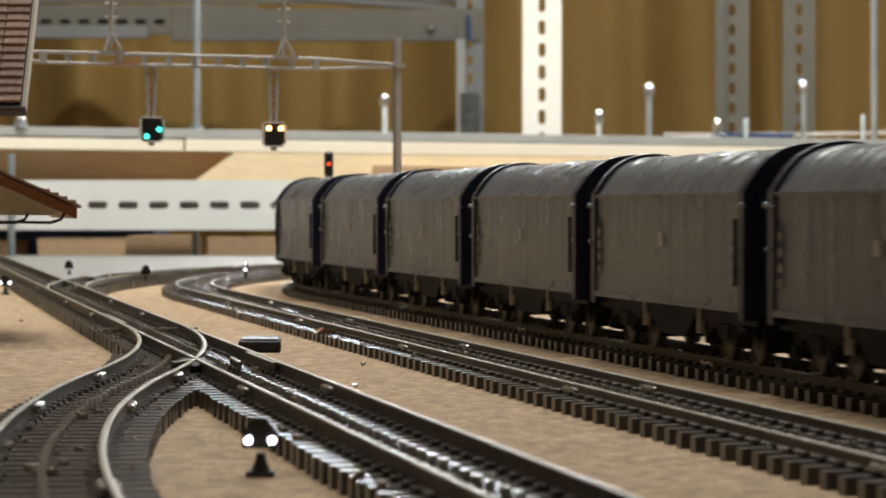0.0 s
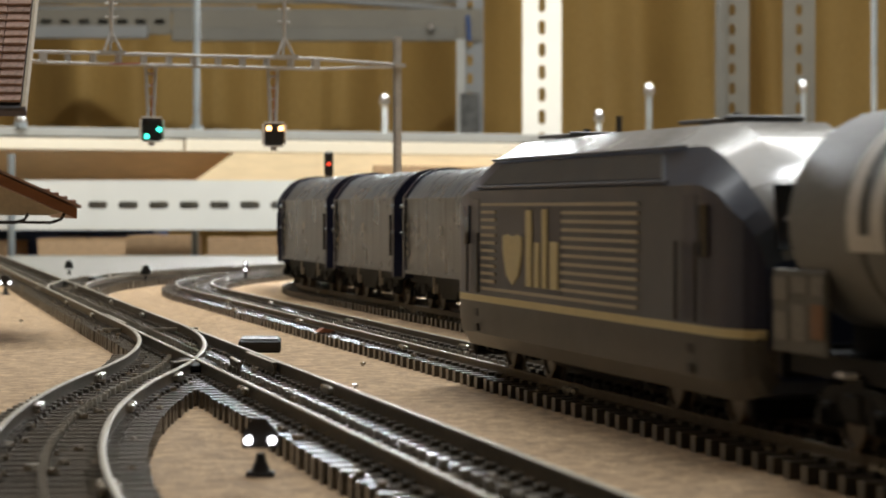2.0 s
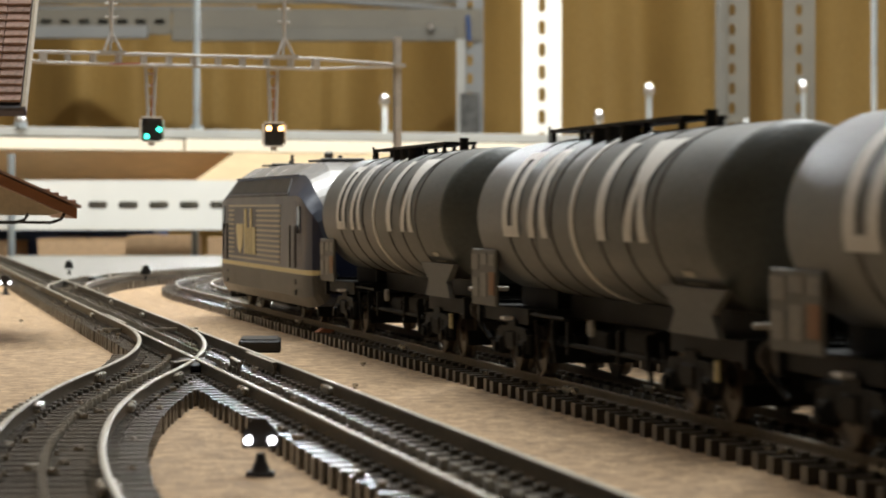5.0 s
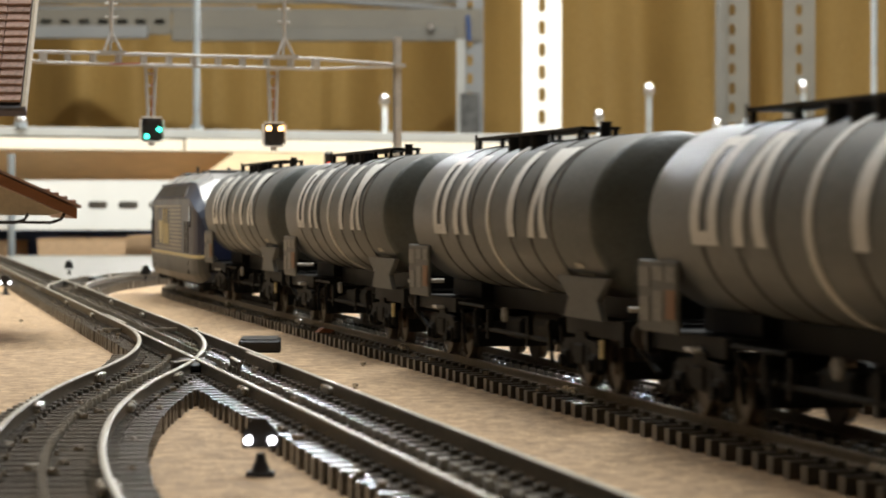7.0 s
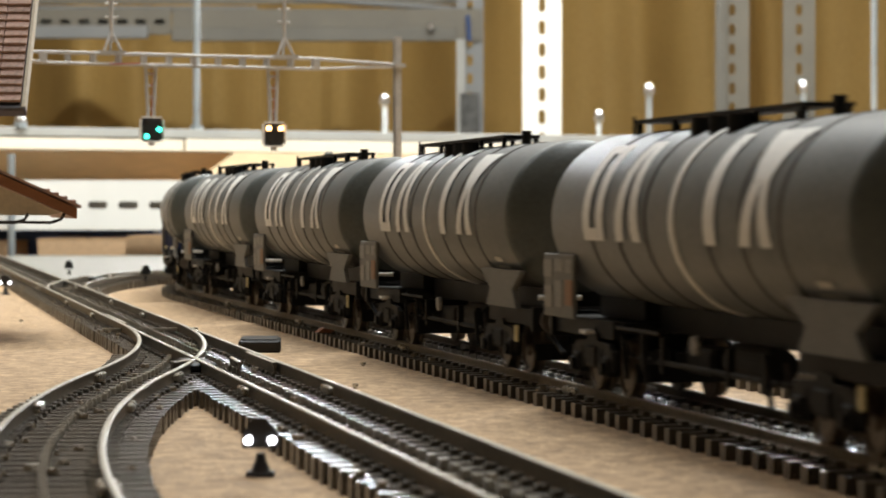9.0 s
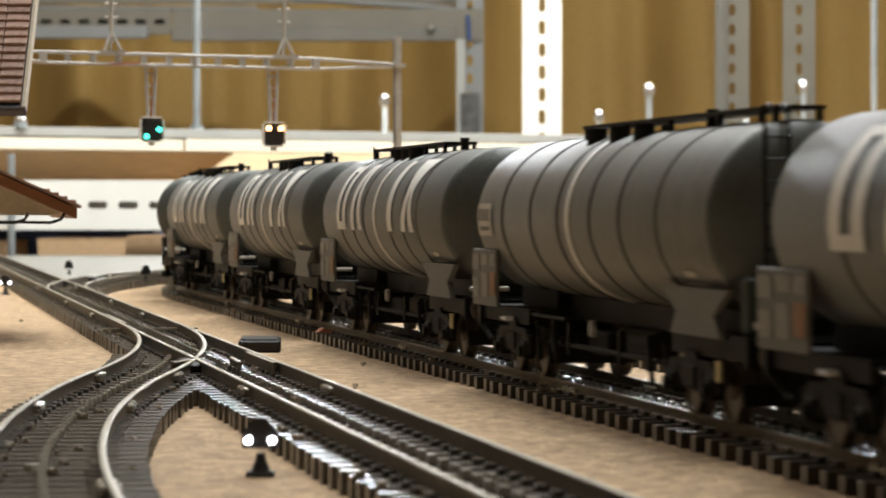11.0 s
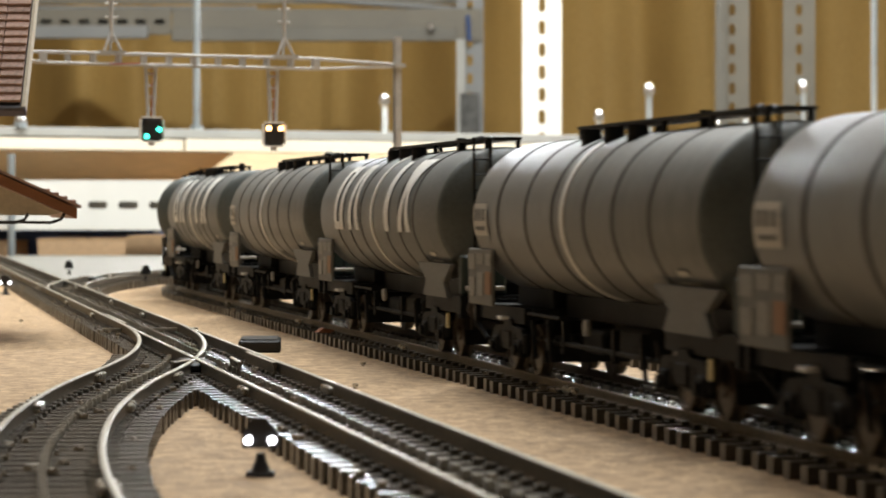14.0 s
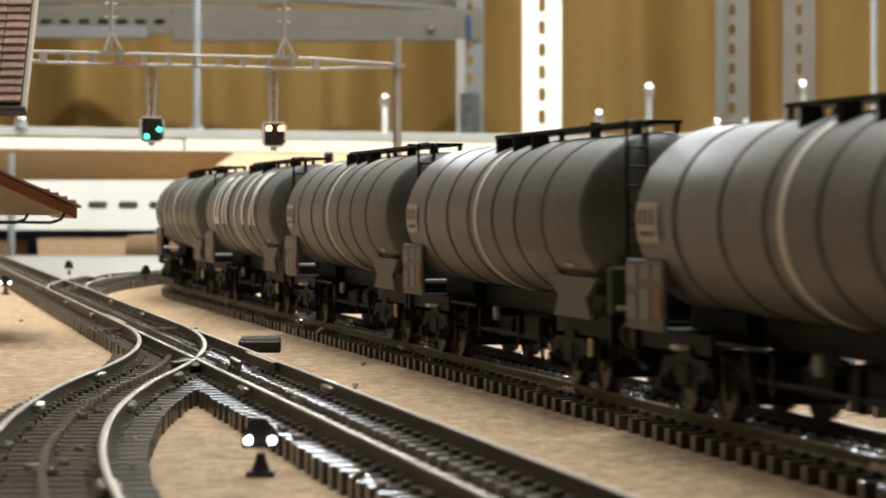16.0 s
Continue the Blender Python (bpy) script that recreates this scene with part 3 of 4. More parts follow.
def bark_chip(x, y, z):
    bm = poly_prism(B(), [(-0.0028, 0.0), (-0.0008, 0.0012), (0.0026, 0.0006), (0.0022, -0.0004)], -0.0016, 0.0014)
    return tagged(part("chip", bm, CHIP, at=pose(x, y, z, 0, 0, 25)), "small reddish chip lying on the sleepers", "debris")


CHIP = mat("chip_red_brown", (0.34, 0.13, 0.07), 0.7, var=0.3)
cx, cy, ch = OUTER(0.822)
bark_chip(cx - 0.0125 * math.cos(ch), cy + 0.0125 * math.sin(ch), 0.0031)


def point_motor(x, y, turn, lx=0.0128, ly=0.03):
    t = thing("point_motor", "low black plastic point motor on the board", "point motor", at=pose(x, y, 0, 0, 0, turn))
    part("housing", box(B(), -lx / 2, lx / 2, -ly / 2, ly / 2, 0, 0.0034, 0.0005), BLACK, t)
    part("lid", box(B(), -lx / 2 + 0.0008, lx / 2 - 0.0008, -ly / 2 + 0.001, ly / 2 - 0.001, 0.00345, 0.0038, 0.0001), BLACK, t)
    return t


point_motor(-0.0518, 0.752, 3, 0.0118, 0.022)
point_motor(-0.2055, 1.165, 12.5, 0.012, 0.05)


# ---- signals ----
def dwarf_signal(x, y, lights, turn=0.0, h=0.0068, gap=0.0036, upright=False, label="black dwarf signal showing two white lights beside the track"):
    t = thing("dwarf_signal", label, "railway signal", "dwarf signals", at=pose(x, y, 0, 0, 0, turn))
    part("foot", box(B(), -0.0022, 0.0022, -0.0018, 0.0018, 0, 0.0008, 0.0003), BLACK, t)
    bm = B()
    lathe(bm, [(0.0008, 0.0016), (0.0025, 0.0008), (h - 0.002, 0.0007)], 10, "z")
    part("post", bm, BLACK, t, smooth=True)
    w = gap / 2 + 0.0009
    bm = B()
    if upright:
        box(bm, -0.0011, 0.0011, -0.0008, 0.001, h - 0.0024, h + gap - 0.0002, 0.0004)
    else:
        poly_prism(bm, [(-w, h - 0.0012), (w, h - 0.0012), (w, h + 0.0009), (w * 0.30, h + 0.0034), (-w * 0.45, h + 0.0034), (-w, h + 0.0009)], -0.0008, 0.001)
    part("head", bm, BLACK, t)
    for i, mm in enumerate(lights):
        px, pz = (0, h - 0.0012 + i * gap) if upright else ((i - 0.5) * gap, h)
        part("lamp", rod(B(), (px, -0.0014, pz), (px, -0.0007, pz), 0.00062, n=14), mm, t, "glowing lamp" if mm is not LAMP_OFF else "")
    return t


dwarf_signal(-0.0275, 0.400, (LAMP_W, LAMP_W), h=0.0055)
dwarf_signal(-0.2035, 1.235, (LAMP_W, LAMP_W), h=0.0056, gap=0.0044)
dwarf_signal(-0.1040, 1.40, (LAMP_W, LAMP_W), h=0.0090, gap=0.0034, upright=True, label="small upright signal showing two white lights by the curve")
dwarf_signal(-0.219, 1.555, (LAMP_OFF, LAMP_OFF), turn=170, h=0.0062, gap=0.003, label="black dwarf signal seen from behind")
dwarf_signal(-0.1533, 1.370, (LAMP_OFF, LAMP_OFF), turn=175, h=0.0075, gap=0.003, label="black dwarf signal seen from behind")


def mast_signal():
    t = thing("mast_signal", "slim black mast signal showing a red light", "railway signal", at=pose(-0.0645, 1.50, 0))
    part("mast", rod(B(), (0, 0.002, 0), (0, 0.002, 0.0705), 0.0011, n=10), MASTGREY, t)
    part("head", box(B(), -0.0026, 0.0026, -0.0008, 0.0012, 0.058, 0.0722, 0.0009), BLACK, t, "black signal head with a rounded edge")
    part("hood", box(B(), -0.0012, 0.0022, -0.0022, -0.0008, 0.0665, 0.067), BLACK, t)
    part("lamp", rod(B(), (0, -0.0014, 0.0652), (0, -0.0007, 0.0652), 0.0008, n=14), LAMP_R, t, "glowing red lamp")
    part("lamp", rod(B(), (0, -0.0012, 0.0695), (0, -0.0007, 0.0695), 0.0008, n=14), LAMP_OFF, t)
    part("lamp", rod(B(), (0, -0.0012, 0.0610), (0, -0.0007, 0.0610), 0.0008, n=14), LAMP_OFF, t)
    part("foot", box(B(), -0.004, 0.004, -0.002, 0.006, 0, 0.0015, 0.0004), BLACK, t)
    return t


mast_signal()

# the gantry runs from a hidden mast to the visible one
GX0, GY0, GX1, GY1 = -0.205, 1.165, -0.0215, 1.25


def gantry():
    d = Vector((GX1 - GX0, GY1 - GY0, 0))
    L = d.length
    m = Matrix.Translation((GX0, GY0, 0)) @ pose(0, 0, 0, 0, 0, math.degrees(math.atan2(d.y, d.x)))
    t = thing("signal_gantry", "grey lattice signal gantry spanning the tracks", "signal gantry", at=m)
    ztop, zlow = 0.1095, 0.1048
    w = 0.0022
    tap0, tap1 = 0.030, L - 0.042

    def chord(pts, r=0.00062):
        bm = B()
        for a, b in zip(pts, pts[1:]):
            rod(bm, a, b, r, n=6)
        return bm
    for y in (-w, w):
        part("top_chord", chord([(0, y * 0.4, 0.1102), (tap0, y, ztop), (tap1, y, ztop), (L, y * 0.4, 0.1078)]), MASTGREY, t)
        part("bottom_chord", chord([(0, y * 0.4, 0.1088), (tap0, y, zlow), (tap1, y, zlow), (L, y * 0.4, 0.1068)]), MASTGREY, t)
    n = 12
    for i in range(n):
        x = tap0 + (tap1 - tap0) * i / (n - 1)
        bm = B()
        for y in (-w, w):
            box(bm, x - 0.0007, x + 0.0007, y - 0.0004, y + 0.0004, zlow, ztop)
        for z in (zlow, ztop):
            box(bm, x - 0.0004, x + 0.0004, -w, w, z - 0.0004, z + 0.0004)
        part("strut", bm, MASTGREY, t)
    for x in (tap0, tap1):
        part("joint_plate", box(B(), x - 0.0016, x + 0.0016, -w - 0.0008, -w - 0.0002, zlow, ztop), MASTGREY, t)
    # masts
    for x, top in ((L, 0.1205), (-0.001, 0.1205)):
        half = [(0.0015, -0.0016), (0.0015, -0.0008), (0.0004, -0.0008), (0.0004, 0.0008), (0.0015, 0.0008), (0.0015, 0.0016)]
        ring = half + [(-u, v) for u, v in half[::-1]]
        bm = B()
        low, up = [[bm.verts.new((x + u, v, z)) for u, v in ring] for z in (0, top)]
        bm.faces.new(low[::-1])
        bm.faces.new(up)
        for i in range(len(ring)):
            j = (i + 1) % len(ring)
            bm.faces.new((low[i], low[j], up[j], up[i]))
        bmesh.ops.recalc_face_normals(bm, faces=bm.faces)
        mast = part("mast", bm, MASTGREY, t, "grey H-section steel mast")
        part("foot_plate", box(B(), x - 0.004, x + 0.004, -0.004, 0.004, 0, 0.0012), MASTGREY, mast)
    part("mast_clamp", box(B(), L - 0.0025, L + 0.003, -0.003, 0.003, 0.1064, 0.1082), MASTGREY, t)
    # tripods that carry thin poles
    for x in (0.0622, 0.1452):
        p = part("pole", rod(B(), (x, 0, 0.1145), (x, 0, 0.150), 0.0009, n=8), MASTGREY, t)
        for dx, dy in ((-0.0045, -w), (0.0045, -w), (0, w)):
            part("brace", rod(B(), (x + dx, dy, ztop), (x, 0, 0.1195), 0.00062, n=6), MASTGREY, p)
        for z in (0.126, 0.132):
            part("insulator", rod(B(), (x - 0.0030, 0, z), (x + 0.0030, 0, z), 0.00045, n=6), MASTGREY, p)
        part("foot", box(B(), x - 0.006, x + 0.006, -w - 0.0006, w + 0.0006, ztop + 0.0006, ztop + 0.0012), MASTGREY, p)
    part("cable", rod(B(), (0.06, -w - 0.0012, zlow - 0.0002), (0.0745, -w - 0.0012, zlow + 0.0006), 0.0003, n=6), LAMP_R_CABLE, t, "thin red cable")
    # hanging signals
    for x, lamps in ((0.0806, ((-0.0028, -0.0031, LAMP_G), (0.0031, 0.0001, LAMP_G), (-0.0027, 0.0031, LAMP_OFF), (0.0031, 0.0031, LAMP_OFF))),
                     (0.1396, ((-0.0030, 0.0029, LAMP_Y), (0.0030, 0.0029, LAMP_Y), (-0.0024, -0.002, LAMP_OFF), (0.0024, -0.002, LAMP_OFF)))):
        zc = 0.0741 if x > 0.1 else 0.0757
        hang = part("hanger", box(B(), x - 0.003, x + 0.003, -0.0012, 0.0012, zlow - 0.0012, zlow - 0.0002), MASTGREY, t)
        for sx in (-1, 1):
            part("hanger_leg", rod(B(), (x + sx * 0.0024, 0, zlow), (x + sx * 0.0013, 0, zc + 0.0055), 0.00085, n=6), MASTGREY, hang)
        for k in range(4):
            z = zlow - 0.004 - k * 0.0052
            hw = 0.0022 - 0.0003 * k
            part("rung", box(B(), x - hw, x + hw, -0.0005, 0.0005, z - 0.0005, z + 0.0005), MASTGREY, hang)
        part("wire", rod(B(), (x + 0.0003, -0.0008, zlow), (x, -0.0008, zc + 0.005), 0.0002, n=5), LAMP_R_CABLE, hang, "thin red wire")
        head = part("signal_head", box(B(), -0.0050, 0.0050, -0.0012, 0.0012, -0.0050, 0.0052, 0.0011), BLACK, t, "black square signal head", at=pose(x, -0.001, zc))
        rim = B()
        for a in ((-0.0057, -0.0050, -0.0045, 0.0047), (0.0050, 0.0057, -0.0045, 0.0047), (-0.0045, 0.0045, 0.0052, 0.0059), (-0.0045, 0.0045, -0.0057, -0.0050)):
            box(rim, a[0], a[1], -0.0014, 0.0002, a[2], a[3])
        part("rim", rim, WHITE, head, "thin white rim")
        part("stub", box(B(), -0.0012, 0.0012, -0.0008, 0.0008, -0.0072, -0.0055), MASTGREY, head)
        for lx, lz, mm in lamps:
            part("lamp", rod(B(), (lx, -0.0020, lz), (lx, -0.0012, lz), 0.0011 if mm is not LAMP_OFF else 0.0009, n=16), mm, head, "glowing lamp" if mm is not LAMP_OFF else "")
    return t


LAMP_R_CABLE = mat("red_cable", (0.35, 0.05, 0.03), 0.5)
gantry()


# ---- station building ----
def station():
    """Local x runs along the gable, y along the track; the origin is under the canopy's tip."""
    t = thing("station_building", "model station with brown tiled roofs and cream plaster walls", "building", at=pose(-0.1102, 0.80, 0, 0, 0, 12.5))
    part("wall", box(B(), -0.150, -0.040, 0.005, 0.15, 0, 0.079), PLASTER, t, "cream plaster wall")
    part("plinth", box(B(), -0.152, -0.038, 0.003, 0.152, 0, 0.006), MASTGREY, t, "grey stone plinth")
    m = Matrix.Translation((-0.0165, 0.0, 0.0712)) @ pose(0, 0, 0, 55, 0, -12.5)
    roof = part("roof", box(B(), -0.14, 0.0, 0, 0.075, -0.003, 0.0), SLATE, t, "brown tiled roof", at=m)
    tile = B()
    box(tile, -0.0035, 0.0035, 0, 0.0036, 0.0, 0.0010, 0.0002)
    tile_mesh = mesh_of(tile, TILE)
    for r in range(24):
        for c in range(4):
            ob = new("tile", tile_mesh)
            ob.parent = roof
            ob.matrix_basis = pose(-0.0038 - c * 0.0072, 0.0004 + r * 0.0031, 0.0007 + random.uniform(0, 0.0002), -15, 0, random.uniform(-1, 1))
    part("verge_board", box(B(), 0.0002, 0.0011, -0.0012, 0.075, -0.0035, 0.0012), PLASTER, roof, "cream verge board")
    part("gutter", box(B(), -0.14, 0.0014, -0.0024, -0.0004, -0.0028, 0.0010, 0.0005), SLATE, roof, "dark gutter")
    a0, a1 = (-0.060, 0.0640), (0.0, 0.0372)
    bm = poly_prism(B(), [a0, a1, (a1[0], a1[1] + 0.0031), (a0[0], a0[1] + 0.0033)], 0, 0.10)
    part("canopy_roof", bm, FASCIA, t, "brown wooden canopy roof")
    bm = poly_prism(B(), [(a0[0], a0[1] + 0.0034), (a1[0] + 0.0012, a1[1] + 0.0032), (a1[0] + 0.0012, a1[1] + 0.0040), (a0[0], a0[1] + 0.0042)], -0.001, 0.10)
    part("canopy_tiles", bm, TILE, t, "brown canopy tiles")
    part("canopy_gable", poly_prism(B(), [(-0.055, 0.0385), (-0.008, 0.0382), (-0.0045, 0.0390), (-0.055, 0.0610)], 0.004, 0.007), PLASTER, t, "cream gable boarding")
    for dy, e in ((0.001, -0.0145), (0.004, -0.0035)):
        pipe = B()
        pts = [(-0.055, dy, 0.0368), (e - 0.004, dy, 0.0360), (e - 0.001, dy, 0.0370), (e, dy, 0.0388)]
        for p, q in zip(pts, pts[1:]):
            rod(pipe, p, q, 0.00045, n=8)
        part("drain_pipe", pipe, BLACK, t, "thin black drain pipe")
    for k in range(4):
        z = 0.0452 - k * 0.0011
        part("ridge_tile", box(B(), -0.0105 + k * 0.0026, -0.0080 + k * 0.0026, 0.0, 0.012, z, z + 0.0011, 0.0003), TILE, t)
    return t


station()


# ---- rolling stock: local x points along s, z from the rail tops ----
def wheel_bm():
    """Two wheels on an axle that lies along y; origin at its middle."""
    bm = B()
    for y in (-0.0082, 0.0082):
        s = 1 if y > 0 else -1
        rings = [(y - 0.0013 * s, 0.0060), (y - 0.0009 * s, 0.0061), (y - 0.0006 * s, 0.0055), (y + 0.0012 * s, 0.0054), (y + 0.0013 * s, 0.0047), (y + 0.0008 * s, 0.0044), (y + 0.0008 * s, 0.0018), (y + 0.0014 * s, 0.0014)]
        loops = []
        n = 20
        for p, r in rings:
            loops.append([bm.verts.new((math.cos(2 * math.pi * i / n) * r, p, math.sin(2 * math.pi * i / n) * r)) for i in range(n)])
        for l0, l1 in zip(loops, loops[1:]):
            for i in range(n):
                bm.faces.new((l0[i], l0[(i + 1) % n], l1[(i + 1) % n], l1[i]))
        bm.faces.new(loops[0])
        bm.faces.new(loops[-1][::-1])
    rod(bm, (0, -0.0095, 0), (0, 0.0095, 0), 0.0010, n=8)
    bmesh.ops.recalc_face_normals(bm, faces=bm.faces)
    return bm


WHEEL_MESH = mesh_of(wheel_bm(), [RUST], True)


def bogie_bm(half, w=0.0125):
    """Both side frames, axle boxes and springs of a bogie, with its cross beam."""
    bm = B()
    for s in (-1, 1):
        y = s * w
        poly = [(-half - 0.004, 0.0072), (-half - 0.001, 0.0098), (-half * 0.35, 0.0102), (-half * 0.3, 0.0115), (half * 0.3, 0.0115), (half * 0.35, 0.0102), (half + 0.001, 0.0098), (half + 0.004, 0.0072),
                (half + 0.002, 0.0066), (half - 0.003, 0.0078), (half * 0.35, 0.0050), (-half * 0.35, 0.0050), (-half + 0.003, 0.0078), (-half - 0.002, 0.0066)]
        poly_prism(bm, poly, y - 0.0007, y + 0.0007)
        for ax in (-half, half):
            box(bm, ax - 0.0022, ax + 0.0022, y - 0.0013, y + 0.0013, 0.0038, 0.0076, 0.0004)
            rod(bm, (ax, y, 0.0054), (ax, y + s * 0.0022, 0.0054), 0.0013, n=10)
            for o in (-0.0036, 0.0036):
                rod(bm, (ax + o, y, 0.0048), (ax + o, y, 0.0088), 0.0009, n=8)
        box(bm, -0.0035, 0.0035, y - 0.0012, y + 0.0012, 0.0052, 0.0092, 0.0004)
    box(bm, -0.0025, 0.0025, -w, w, 0.0080, 0.0112)
    for s in (-1, 1):
        box(bm, s * (half + 0.0062) - 0.0006, s * (half + 0.0062) + 0.0006, -w * 0.75, w * 0.75, 0.003, 0.0065)
        box(bm, min(0, s * (half + 0.0062)), max(0, s * (half + 0.0062)), -0.0015, 0.0015, 0.0062, 0.0085)
    return bm


BOGIE_MESH = {}


def bogie(parent, x, half, key):
    if key not in BOGIE_MESH:
        BOGIE_MESH[key] = mesh_of(bogie_bm(half), UNDER)
    b = new("bogie", BOGIE_MESH[key])
    b.parent = parent
    b.matrix_basis = pose(x, 0, 0)
    for ax in (-half, half):
        w = new("wheelset", WHEEL_MESH)
        w.parent = b
        w.matrix_basis = pose(ax, 0, 0.0054)
    return b


def buffers(parent, x, z=0.0122, gap=0.0101):
    s = 1 if x > 0 else -1
    for y in (-gap, gap):
        bm = B()
        rod(bm, (x - s * 0.005, y, z), (x, y, z), 0.0013, n=10)
        rod(bm, (x, y, z), (x + s * 0.0007, y, z), 0.0027, n=14)
        part("buffer", bm, RUST, parent, "dark steel buffer")
    part("coupling", box(B(), min(x - s * 0.008, x + s * 0.004), max(x - s * 0.008, x + s * 0.004), -0.0022, 0.0022, 0.0058, 0.0085, 0.0005), UNDER, parent, "black coupling hook")


def patch(bm, x0, x1, a0, a1, r, cz, n=10):
    """A thin curved patch on the side at -y of a cylinder along x, from angle a0 to a1 (degrees above the middle)."""
    nx = max(1, int((x1 - x0) / 0.02))
    rows = []
    for i in range(n + 1):
        a = radians(a0 + (a1 - a0) * i / n)
        rows.append([bm.verts.new((x0 + (x1 - x0) * k / nx, -math.cos(a) * r, cz + math.sin(a) * r)) for k in range(nx + 1)])
    for u, v in zip(rows, rows[1:]):
        for k in range(nx):
            bm.faces.new((u[k], u[k + 1], v[k + 1], v[k]))
    return bm


TR, TZ, TL = 0.0165, 0.0335, 0.0805        # tank radius, axis height, half length


def tank_wagon(lettered, ladder):
    # the side of the train that shows is +y in its own space
    label = "grey bogie tank wagon with large white side marks" if lettered else "grey bogie tank wagon with dark ribs and a white band"
    t = thing("tank_wagon", label, "tank wagon", "tank train")
    bm = B()
    rings = [(-TL - 0.0058, 0.0005), (-TL - 0.0056, 0.004), (-TL - 0.0048, 0.0085), (-TL - 0.0032, 0.0125), (-TL - 0.0012, 0.0155), (-TL, TR - 0.0002)]
    rings += [(-TL + 0.0006, TR), (TL - 0.0006, TR)]
    rings += [(-p, r) for p, r in rings[5::-1]]
    lathe(bm, rings, 56, "x", 0, TZ)
    bm.faces.ensure_lookup_table()
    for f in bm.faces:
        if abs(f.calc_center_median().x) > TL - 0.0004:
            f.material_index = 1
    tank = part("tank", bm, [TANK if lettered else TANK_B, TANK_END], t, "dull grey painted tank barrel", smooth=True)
    # weld seams and, on the ribbed wagons, raised ribs
    seams = (0.052, 0.034, 0.017, -0.017, -0.034, -0.052) if lettered else (0.0581, 0.0343, 0.0130, -0.0102, -0.0298, -0.0526)
    for x in seams:
        bm = B()
        wd = 0.0006 if lettered else 0.0008
        lathe(bm, [(x - wd, TR - 0.001), (x - wd, TR + 0.00018), (x + wd, TR + 0.00018), (x + wd, TR - 0.001)], 56, "x", 0, TZ)
        part("seam" if lettered else "rib", bm, SEAM, tank, "dark weld seam" if lettered else "dark rib", smooth=True)
    bm = B()
    bx0 = 0.0010 if lettered else 0.0050
    lathe(bm, [(bx0 - 0.0013, TR - 0.001), (bx0 - 0.0013, TR + 0.0003), (bx0 + 0.0013, TR + 0.0003), (bx0 + 0.0013, TR - 0.001)], 56, "x", 0, TZ)
    part("band", bm, WHITE, tank, "pale band round the middle", smooth=True)
    R = TR + 0.00035
    if lettered:
        # bold plain shapes in the places of the side lettering: (front and rear edge below, then above, angles)
        for shape, quads in (("side_mark", ((0.0560, 0.0512, 0.0560, 0.0512, -14, 54), (0.0470, 0.0425, 0.0470, 0.0425, -14, 54), (0.0512, 0.0470, 0.0512, 0.0470, -14, -6), (0.0512, 0.0470, 0.0512, 0.0470, 46, 54))),
                             ("side_mark", ((0.0350, 0.0300, 0.0320, 0.0278, -14, 55), (0.0245, 0.0195, 0.0278, 0.0236, -14, 55))),
                             ("side_mark", ((-0.0165, -0.0222, -0.0165, -0.0222, -14, 56),)),
                             ("side_mark", ((-0.0335, -0.0388, -0.0384, -0.0426, -14, 22), (-0.0436, -0.0490, -0.0426, -0.0456, -14, 22), (-0.0384, -0.0456, -0.0336, -0.0506, 22, 57)))):
            marks = B()
            for f0, r0, f1, r1, a0, a1 in quads:
                rows = []
                for i in range(9):
                    k = i / 8
                    a = radians(a0 + (a1 - a0) * k)
                    rows.append([marks.verts.new((x, math.cos(a) * R, TZ + math.sin(a) * R)) for x in (r0 + (r1 - r0) * k, f0 + (f1 - f0) * k)])
                for u, v in zip(rows, rows[1:]):
                    marks.faces.new((u[1], u[0], v[0], v[1]))
            part(shape, marks, WHITE, tank, "bold white painted shape", smooth=True)
    small = B()
    for x0, x1, a0, a1 in ((-0.062, -0.068, -35, -31), (-0.060, -0.071, -41, -39)):
        patch(small, x1, x0, a0, a1, R, TZ, 3)
    bmesh.ops.transform(small, matrix=Matrix.Diagonal((1, -1, 1, 1)), verts=small.verts)
    bmesh.ops.reverse_faces(small, faces=small.faces)
    part("small_writing", small, MARK, tank, "small pale bars of writing", smooth=True)
    if not lettered:
        def side_patch(name, x0, x1, a0, a1, r, mm, label):
            bm = patch(B(), x0, x1, a0, a1, r, TZ, 6)
            bmesh.ops.transform(bm, matrix=Matrix.Diagonal((1, -1, 1, 1)), verts=bm.verts)
            bmesh.ops.reverse_faces(bm, faces=bm.faces)
            part(name, bm, mm, tank, label, smooth=True)
        side_patch("stencil_panel", 0.0668, 0.0790, -14, 10, R, MARK, "pale stencilled panel")
        for k in range(3):
            side_patch("stencil_bar", 0.0685 + k * 0.0034, 0.0707 + k * 0.0034, -3, 6, R + 0.0001, PLATE, "grey bar of writing")
        side_patch("stencil_bar", 0.0685, 0.0770, -10, -7, R + 0.0001, PLATE, "grey bar of writing")
    # walkway along the top
    wz = TZ + TR
    w0, w1 = (-0.080, 0.038) if ladder else (-0.030, 0.064)
    walkway = part("walkway", box(B(), w0, w1, -0.0042, 0.0042, wz + 0.0016, wz + 0.0023), UNDER, t, "dark grating walkway on top")
    for k in range(5):
        x = w0 + 0.002 + (w1 - w0 - 0.004) * k / 4
        for y in (-0.0038, 0.0038):
            part("bracket", box(B(), x - 0.0005, x + 0.0005, y - 0.0005, y + 0.0005, wz - 0.0008, wz + 0.0016), UNDER, walkway)
